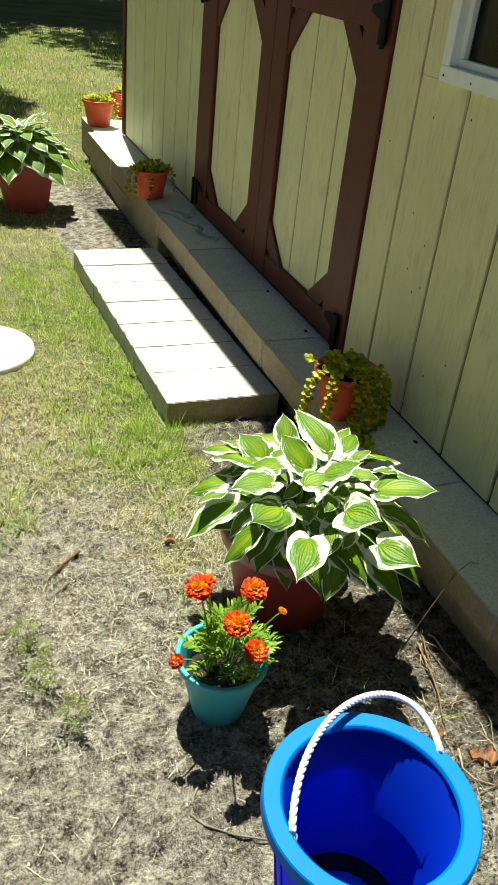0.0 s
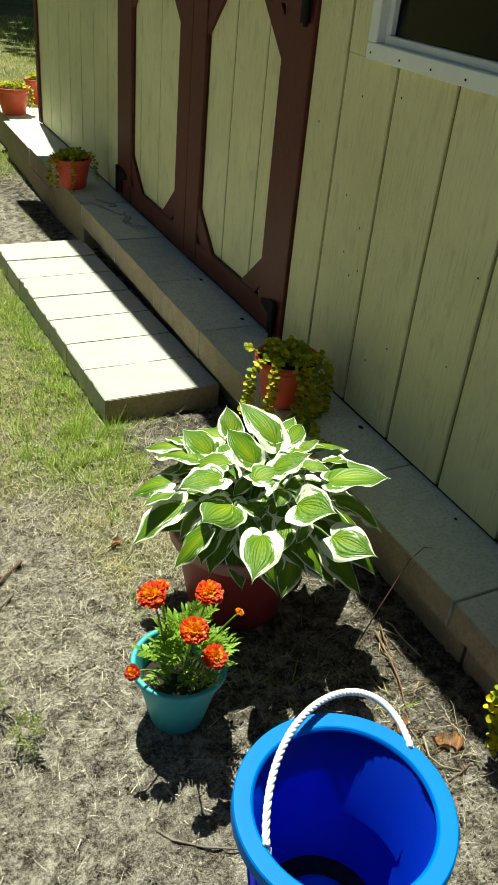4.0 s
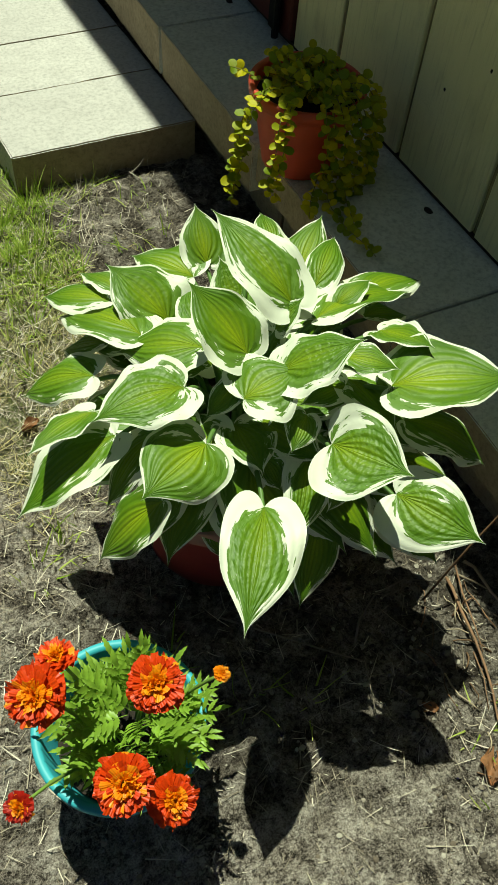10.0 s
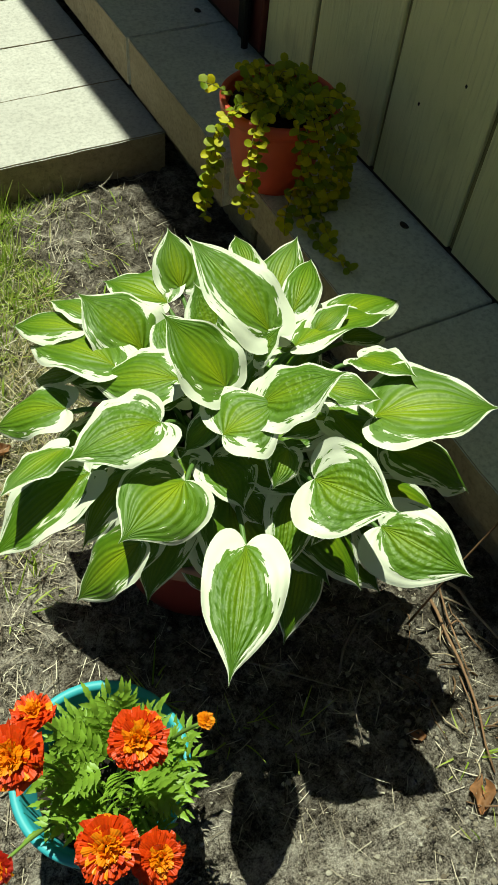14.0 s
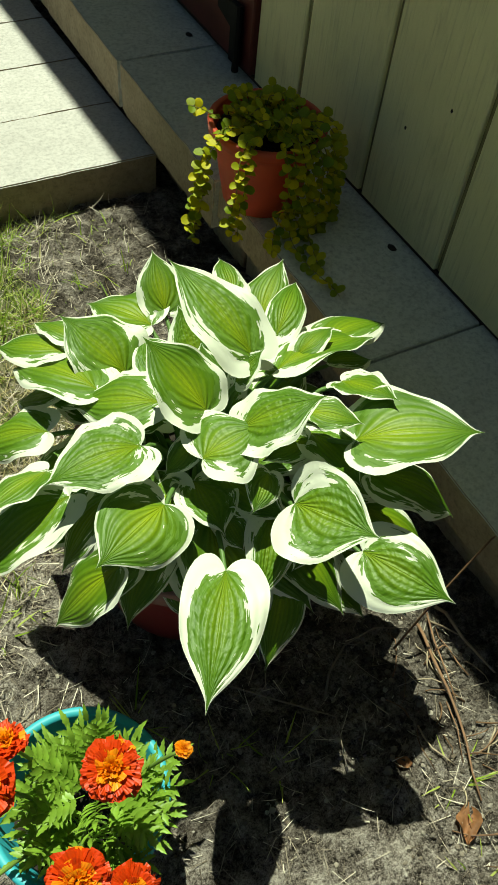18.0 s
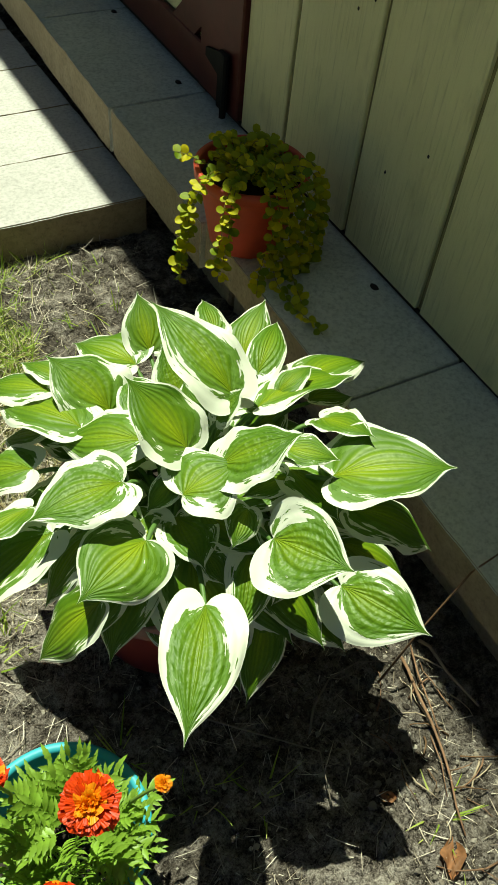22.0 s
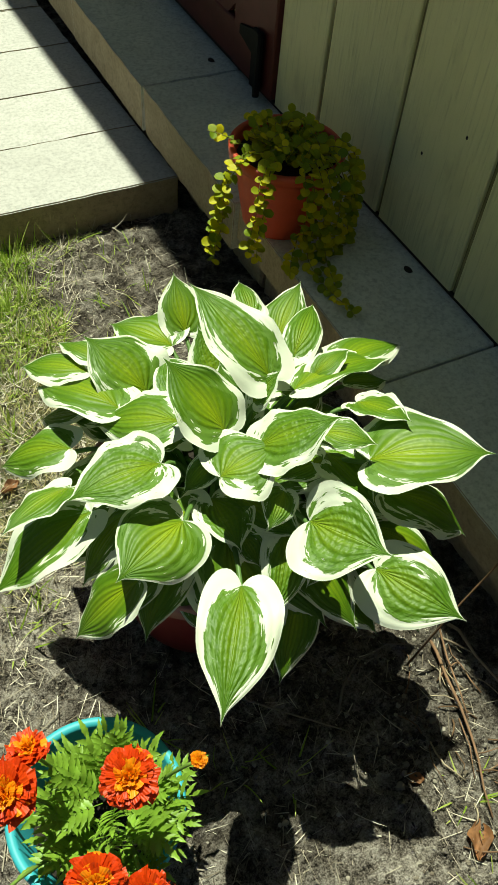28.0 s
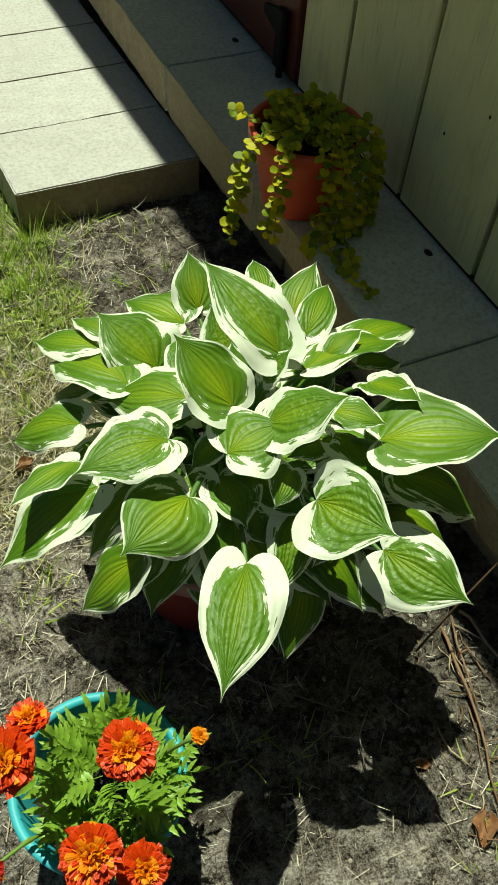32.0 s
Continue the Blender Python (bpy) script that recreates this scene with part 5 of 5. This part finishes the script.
def strips(name, count, place, length, width, seed, mats, label, category, curve=0.3, segs=3, tri=True):
    """Many thin blades or stems in one mesh. place(rng) gives x, y, z, lean and yaw, or None."""
    rng = random.Random(seed)
    verts, faces = [], []
    made = 0
    while made < count:
        got = place(rng)
        made += 1
        if got is None:
            continue
        x, y, z, lean, yaw, k = got
        ln = rng.uniform(*length) * k
        wd = rng.uniform(*width) * (0.6 + 0.4 * k)
        d = Vector((math.cos(yaw), math.sin(yaw), 0))
        s = Vector((-d.y, d.x, 0))
        cv = rng.uniform(-curve, curve)
        o = len(verts)
        p = Vector((x, y, z))
        for i in range(segs + 1):
            t = i / segs
            a = lean + cv * 2 * t
            if i:
                p = p + (d * math.sin(a) + Vector((0, 0, math.cos(a)))) * (ln / segs) + s * (cv * ln * 0.12)
                if p.z < z - 0.002:
                    p.z = z - 0.002
            w = wd * (1 - (t ** 2) * 0.85) / 2
            verts.append(tuple(p - s * w))
            verts.append(tuple(p + s * w + Vector((0, 0, 0.0))))
        for i in range(segs):
            k0 = o + i * 2
            faces.append((k0, k0 + 1, k0 + 3, k0 + 2))
    me = bpy.data.meshes.new(name)
    me.from_pydata(verts, [], faces)
    me.materials.append(mats)
    ob = new(name, me)
    return tagged(ob, label, category, kind="stuff")


def free(x, y):
    """Whether the bare ground shows at this place."""
    if 0.575 < x < 1.2 and 2.07 < y < 3.47:
        return False
    if x > 0.955 and y < 6.1:
        return False
    for cx, cy, r in ((0.428, 1.003, 0.06), (0.665, 1.262, 0.108), (0.487, 0.562, 0.106), (0.105, 2.675, 0.2), (0.44, 4.36, 0.12), (0.19, 4.66, 0.1)):
        if (x - cx) ** 2 + (y - cy) ** 2 < r * r:
            return False
    return True


def straw_at(rng):
    x, y = rng.uniform(-0.30, 0.97), 0.45 + 1.75 * rng.random()
    if not free(x, y):
        return None
    mat = max(0.0, min(1.0, (y - 0.93 + 0.10 * noise.noise((x * 4, y * 4, 41))) / 0.22))
    dens = 0.06 + mat * (0.10 + 0.85 * max(0.0, noise.noise((x * 3.1, y * 3.1, 40)) + 0.32))
    if math.hypot((x - 0.72) / 0.30, (y - 1.10) / 0.24) < 1 or x > 0.80:
        dens = 0.13
    if rng.random() > dens:
        return None
    return x, y, gz(x, y) + 0.002, rng.uniform(1.3, 1.62), rng.uniform(0, 6.283), rng.uniform(0.35, 1.0) ** 1.4


strips("dry_straw", 100000, straw_at, (0.014, 0.062), (0.0007, 0.0017), 31, STRAW, "scattered dry straw and dead grass on the soil", "straw", 0.55)


def turf_material(name, a, b, c):
    n = Nodes(name)
    return n.done(n.ramp(n.island(), (0.0, a), (0.55, b), (1.0, c)), 0.55, 0, 0.3, 0.35)


GRASS = turf_material("grass_blade", (0.19, 0.32, 0.03), (0.38, 0.50, 0.065), (0.60, 0.66, 0.19))
DEAD = turf_material("dry_grass_blade", (0.44, 0.36, 0.16), (0.64, 0.56, 0.29), (0.82, 0.76, 0.50))


def grass_at(green):
    def at(rng):
        q = rng.random()
        y = 1.15 + 4.4 * q ** 1.4
        x = rng.uniform(-0.35, 1.0) if y < 4.5 else rng.uniform(-0.2, 1.3)
        if not free(x, y):
            return None
        f = lawn_share(x, y)
        g = noise.noise((x * 2.2, y * 2.2, 60)) + 0.4 * noise.noise((x * 7, y * 7, 61))
        lush = max(0.0, min(1.0, 0.26 + 1.7 * g + (0.6 if 0.26 < x < 0.66 and 2.15 < y < 3.5 else 0) + (0.4 if 0.42 < x < 0.72 and 1.75 < y < 2.1 else 0) + (0.15 if 0.40 < x < 0.60 and 1.6 < y < 2.1 else 0) - (0.45 if x < 0.34 and y < 2.35 else 0)))
        if rng.random() > f * (lush if green else 1.15 - 0.6 * lush) * min(1.0, max(0.12, 0.75 + 1.3 * noise.noise((x * 17, y * 17, 63)))):
            return None
        return x, y, gz(x, y) - 0.002, rng.uniform(0.35, 1.4) if green else rng.uniform(0.8, 1.55), rng.uniform(0, 6.283), rng.uniform(0.5, 1.0) * max(0.35, 0.85 + 0.9 * noise.noise((x * 13, y * 13, 62)))
    return at


strips("lawn_grass", 150000, grass_at(True), (0.026, 0.075), (0.0014, 0.0030), 32, GRASS, "patchy green lawn grass", "grass", 0.7)
strips("dead_grass", 140000, grass_at(False), (0.025, 0.06), (0.0009, 0.0020), 33, DEAD, "matted dry yellow grass in the lawn", "grass", 0.6)


def far_grass(green):
    def at(rng):
        y = 5.2 + 7.5 * rng.random() ** 1.2
        x = rng.uniform(0.0, 1.0 + 0.16 * y)
        if 0.9 < x < 4 and y < 6.1:
            return None
        g = noise.noise((x * 0.9, y * 0.9, 70)) + 0.4 * noise.noise((x * 3, y * 3, 61))
        if rng.random() > (0.75 + 0.8 * g if green else 0.6 - 0.8 * g):
            return None
        return x, y, -0.003, rng.uniform(0.0, 0.9), rng.uniform(0, 6.283), rng.uniform(0.5, 1.0)
    return at


strips("far_lawn_grass", 26000, far_grass(True), (0.035, 0.07), (0.004, 0.008), 34, GRASS, "green lawn grass farther off", "grass", 0.5, 2)
strips("far_dead_grass", 16000, far_grass(False), (0.03, 0.06), (0.004, 0.008), 35, DEAD, "dry yellow grass farther off", "grass", 0.5, 2)


def tuft(x, y, n, ln, seed, label, mat):
    rng = random.Random(seed)

    def at(r):
        a, q = r.uniform(0, 6.283), r.random()
        px, py = x + 0.032 * q * math.cos(a), y + 0.032 * q * math.sin(a)
        return px, py, gz(px, py) - 0.002, r.uniform(0.3, 1.35), a, r.uniform(0.5, 1)
    ob = strips("grass_tuft", n, at, (ln * 0.6, ln), (0.0016, 0.003), seed, mat, label, "grass tuft", 0.5, 5)
    ob["kind"] = ""
    del ob["kind"]
    return tagged(ob, group="grass tufts")


for i, (tx, ty, nb, ln) in enumerate(((0.50, 1.90, 80, 0.07), (0.55, 1.98, 90, 0.08), (0.46, 1.82, 60, 0.065), (0.58, 1.88, 50, 0.07), (0.52, 2.06, 90, 0.085), (0.41, 1.88, 60, 0.06), (0.37, 1.97, 60, 0.06), (0.47, 2.0, 70, 0.075), (0.49, 1.70, 26, 0.07), (0.44, 1.95, 36, 0.08), (0.63, 1.95, 26, 0.09), (0.54, 2.32, 30, 0.08), (0.53, 2.7, 26, 0.08), (0.28, 2.55, 22, 0.07), (0.24, 2.86, 22, 0.07), (0.66, 2.03, 26, 0.09), (0.72, 2.04, 16, 0.12), (0.61, 2.02, 30, 0.08), (0.57, 2.2, 24, 0.07), (0.56, 2.5, 22, 0.07), (0.10, 1.22, 14, 0.05), (0.84, 0.86, 12, 0.06), (0.80, 0.76, 10, 0.05), (0.60, 1.02, 10, 0.09), (0.52, 1.10, 12, 0.08), (0.45, 1.30, 12, 0.06), (0.83, 4.0, 10, 0.10), (0.585, 2.12, 40, 0.09), (0.56, 2.28, 50, 0.09), (0.57, 2.42, 45, 0.10), (0.55, 2.62, 50, 0.09), (0.545, 2.8, 45, 0.09), (0.53, 2.98, 40, 0.09), (0.52, 3.2, 40, 0.08), (0.62, 2.04, 40, 0.10), (0.10, 1.72, 60, 0.075), (0.14, 1.66, 60, 0.07), (0.07, 1.63, 50, 0.07), (0.12, 1.80, 40, 0.06), (0.50, 1.62, 40, 0.05), (0.54, 1.72, 40, 0.06), (0.40, 1.28, 12, 0.05), (0.66, 0.98, 8, 0.09))):
    tuft(tx, ty, nb, ln, 300 + i, "small tuft of grass at the soil's edge", GRASS)


WEED = plain("dull_weed_green", (0.16, 0.19, 0.035), 0.6, 0.4, 60, 0.2, trans=0.15)
weed_leaves = [feather_mesh(ln, random.Random(70 + k), pr) for k, (ln, pr) in enumerate(((0.05, 3), (0.04, 3), (0.055, 4), (0.045, 3)))]
for me in weed_leaves:
    me.materials[0] = WEED


def weed(x, y, seed):
    top = empty("weed", (x, y, gz(x, y)))
    tagged(top, "small leafy weed on the sandy soil", "weed", group="weeds")
    rng = random.Random(seed)
    for i in range(14):
        a = i * 2.4
        child("leaf", weed_leaves[i % 4], top, Matrix.Translation((0.008 * math.cos(a), 0.008 * math.sin(a), 0.008 + 0.003 * i)) @ Euler((rng.uniform(-0.4, 0.4), rng.uniform(-0.8, -0.1), a)).to_matrix().to_4x4() @ Matrix.Scale(rng.uniform(0.4, 0.75), 4))


weed(0.096, 1.225, 1)
weed(0.087, 1.285, 2)
weed(0.10, 1.14, 3)
weed(0.15, 1.05, 4)


def pebbles():
    rng = random.Random(51)
    v, f = [], []
    base = bmesh.new()
    bmesh.ops.create_icosphere(base, subdivisions=1, radius=1.0)
    bv = [x.co.copy() for x in base.verts]
    bf = [[x.index for x in q.verts] for q in base.faces]
    base.free()
    for i in range(5200):
        x, y = rng.uniform(-0.4, 0.96), 0.35 + 1.5 * rng.random()
        if not free(x, y):
            continue
        r = 0.0009 + 0.0034 * rng.random() ** 4
        o = len(v)
        k = Vector((rng.uniform(0.7, 1.3), rng.uniform(0.7, 1.3), rng.uniform(0.35, 0.6)))
        for c in bv:
            q = Vector((c.x * k.x, c.y * k.y, c.z * k.z)) * r * (1 + 0.2 * noise.noise(c * 2 + Vector((i, 0, 0))))
            v.append((x + q.x, y + q.y, gz(x, y) + q.z + r * 0.2))
        f += [[o + a for a in q] for q in bf]
    me = bpy.data.meshes.new("pebbles")
    me.from_pydata(v, [], f)
    n = Nodes("soil_crumb")
    me.materials.append(n.done(n.ramp(n.island(), (0.0, (0.14, 0.11, 0.085)), (0.6, (0.30, 0.26, 0.21)), (1.0, (0.52, 0.48, 0.42))), 0.9, 0, 0.2))
    tagged(new("soil_crumbs", me), "scattered crumbs of soil and small pebbles", "pebbles", kind="stuff")


pebbles()


def clods():
    rng = random.Random(52)
    v, f = [], []
    base = bmesh.new()
    bmesh.ops.create_icosphere(base, subdivisions=2, radius=1.0)
    bv = [x.co.copy() for x in base.verts]
    bf = [[x.index for x in q.verts] for q in base.faces]
    base.free()
    for i in range(2400):
        if i % 3:
            x, y = rng.uniform(0.74, 0.955), rng.uniform(0.50, 1.12)
        else:
            x, y = rng.uniform(-0.1, 0.8), rng.uniform(0.5, 1.75)
        if not free(x, y) or (i % 3 == 0 and noise.noise((x * 4, y * 4, 90)) < 0.05):
            continue
        r = 0.0009 + 0.0034 * rng.random() ** 4
        o = len(v)
        k = Vector((rng.uniform(0.7, 1.4), rng.uniform(0.7, 1.4), rng.uniform(0.6, 1.0)))
        for c in bv:
            q = Vector((c.x * k.x, c.y * k.y, c.z * k.z)) * r * (1 + 0.6 * noise.noise(c * 1.7 + Vector((i, 0, 0))))
            v.append((x + q.x, y + q.y, gz(x, y) + q.z + r * 0.1))
        f += [[o + a for a in q] for q in bf]
    me = bpy.data.meshes.new("soil_clods")
    me.from_pydata(v, [], f)
    n = Nodes("soil_clod")
    n.bump(n.noise(n.coord(), 500.0, 3.0), 0.6, 0.002)
    me.materials.append(n.done(n.ramp(n.island(), (0.0, (0.03, 0.024, 0.02)), (0.6, (0.13, 0.11, 0.092)), (1.0, (0.38, 0.34, 0.29))), 0.95, 0, 0.15))
    tagged(new("soil_clods", me), "clods of dark crumbly soil beside the ledge", "soil clods", kind="stuff")


clods()


# ---- distance: trees added to shade the far lawn ----
BARK = plain("grey_brown_bark", (0.13, 0.10, 0.075), 0.9, 0.35, 14, 0.8, dist=0.02)
FOLIAGE = turf_material("tree_foliage", (0.035, 0.075, 0.014), (0.06, 0.12, 0.02), (0.11, 0.19, 0.035))


def crown_mesh(blobs, count, size, seed):
    rng = random.Random(seed)
    verts, faces = [], []
    for i in range(count):
        c, r = blobs[i % len(blobs)]
        d = Vector((rng.gauss(0, 1), rng.gauss(0, 1), rng.gauss(0, 1))).normalized()
        p = Vector(c) + d * r * rng.random() ** 0.4
        a = Vector((rng.gauss(0, 1), rng.gauss(0, 1), rng.gauss(0, 0.5))).normalized()
        b = a.cross(Vector((rng.gauss(0, 0.4), rng.gauss(0, 0.4), 1))).normalized()
        s = size * rng.uniform(0.6, 1.3)
        o = len(verts)
        verts += [tuple(p - a * s), tuple(p + b * s * 0.55), tuple(p + a * s), tuple(p - b * s * 0.55)]
        faces.append((o, o + 1, o + 2, o + 3))
    me = bpy.data.meshes.new("crown")
    me.from_pydata(verts, [], faces)
    me.materials.append(FOLIAGE)
    return me


def tree(x, y, h, spread, seed, label, low=0.35):
    top = empty("tree", (x, y, 0))
    tagged(top, label, "tree", group="trees beyond the lawn")
    rng = random.Random(seed)
    part("trunk", tube(bmesh.new(), [(0, 0, -0.1), (0.05, 0.03, h * 0.25), (0.12, -0.06, h * 0.5), (0.05, 0.1, h * 0.85)], h * 0.024, 12, 0.35), BARK, top, smooth=True)
    blobs = []
    for i in range(9):
        a = i * 2.4
        z = h * (low + (0.95 - low) * (i + 0.5) / 9)
        r = spread * (0.75 - 0.35 * i / 9) * rng.uniform(0.7, 1.1)
        e = Vector((r * math.cos(a), r * math.sin(a), z))
        part("limb", tube(bmesh.new(), [(0.08, 0, z * 0.72), e * 0.5 + Vector((0, 0, z * 0.42)), e], h * 0.008, 7, 0.3), BARK, top, smooth=True)
        blobs.append((e, spread * rng.uniform(0.35, 0.5)))
        blobs.append((Vector((e.x * 0.4, e.y * 0.4, z + 0.3)), spread * 0.35))
    child("crown", crown_mesh(blobs, 11000, 0.13, seed), top)


# trunks kept out of view; the crowns are placed for their shadows
tree(4.3, 13.9, 9.0, 3.4, 1, "tall leafy tree shading the far lawn", 0.32)
tree(-1.2, 14.6, 9.5, 3.2, 2, "broad leafy tree beyond the lawn", 0.32)
tree(2.4, 18.2, 9.0, 3.2, 3, "leafy tree at the lawn's far side", 0.3)
# unseen: its high crown darkens a band of lawn on the left
tree(0.0, 10.3, 10.5, 1.3, 4, "slender unseen tree added to shade the lawn", 0.74)


def shrub(x, y, r, seed):
    top = empty("shrub", (x, y, 0))
    tagged(top, "dense leafy shrub at the lawn's far edge", "shrub", group="shrubs at the lawn's edge")
    rng = random.Random(seed)
    blobs = [(Vector((rng.uniform(-r, r) * 0.6, rng.uniform(-r, r) * 0.5, r * rng.uniform(0.4, 1.0))), r * rng.uniform(0.45, 0.7)) for _ in range(7)]
    child("crown", crown_mesh(blobs, 1800, 0.07, seed), top)
    for i in range(5):
        part("branch", tube(bmesh.new(), [(0, 0, -0.05), blobs[i][0] * 0.5, blobs[i][0]], 0.03, 6, 0.3), BARK, top)


for i in range(9):
    shrub(-4.0 + 1.7 * i, 19.5 + 0.7 * math.sin(i * 2.1), 1.15 + 0.25 * math.sin(i * 1.3), 60 + i)


def hedge():
    rng = random.Random(91)
    blobs = [(Vector((-11 + rng.uniform(-0.6, 0.6), -8 + 0.9 * i, rng.uniform(0.6, 3.2))), rng.uniform(0.9, 1.5)) for i in range(26)]
    top = new("boundary_hedge", crown_mesh(blobs, 9000, 0.13, 92))
    tagged(top, "tall leafy hedge closing the yard", "hedge")


hedge()
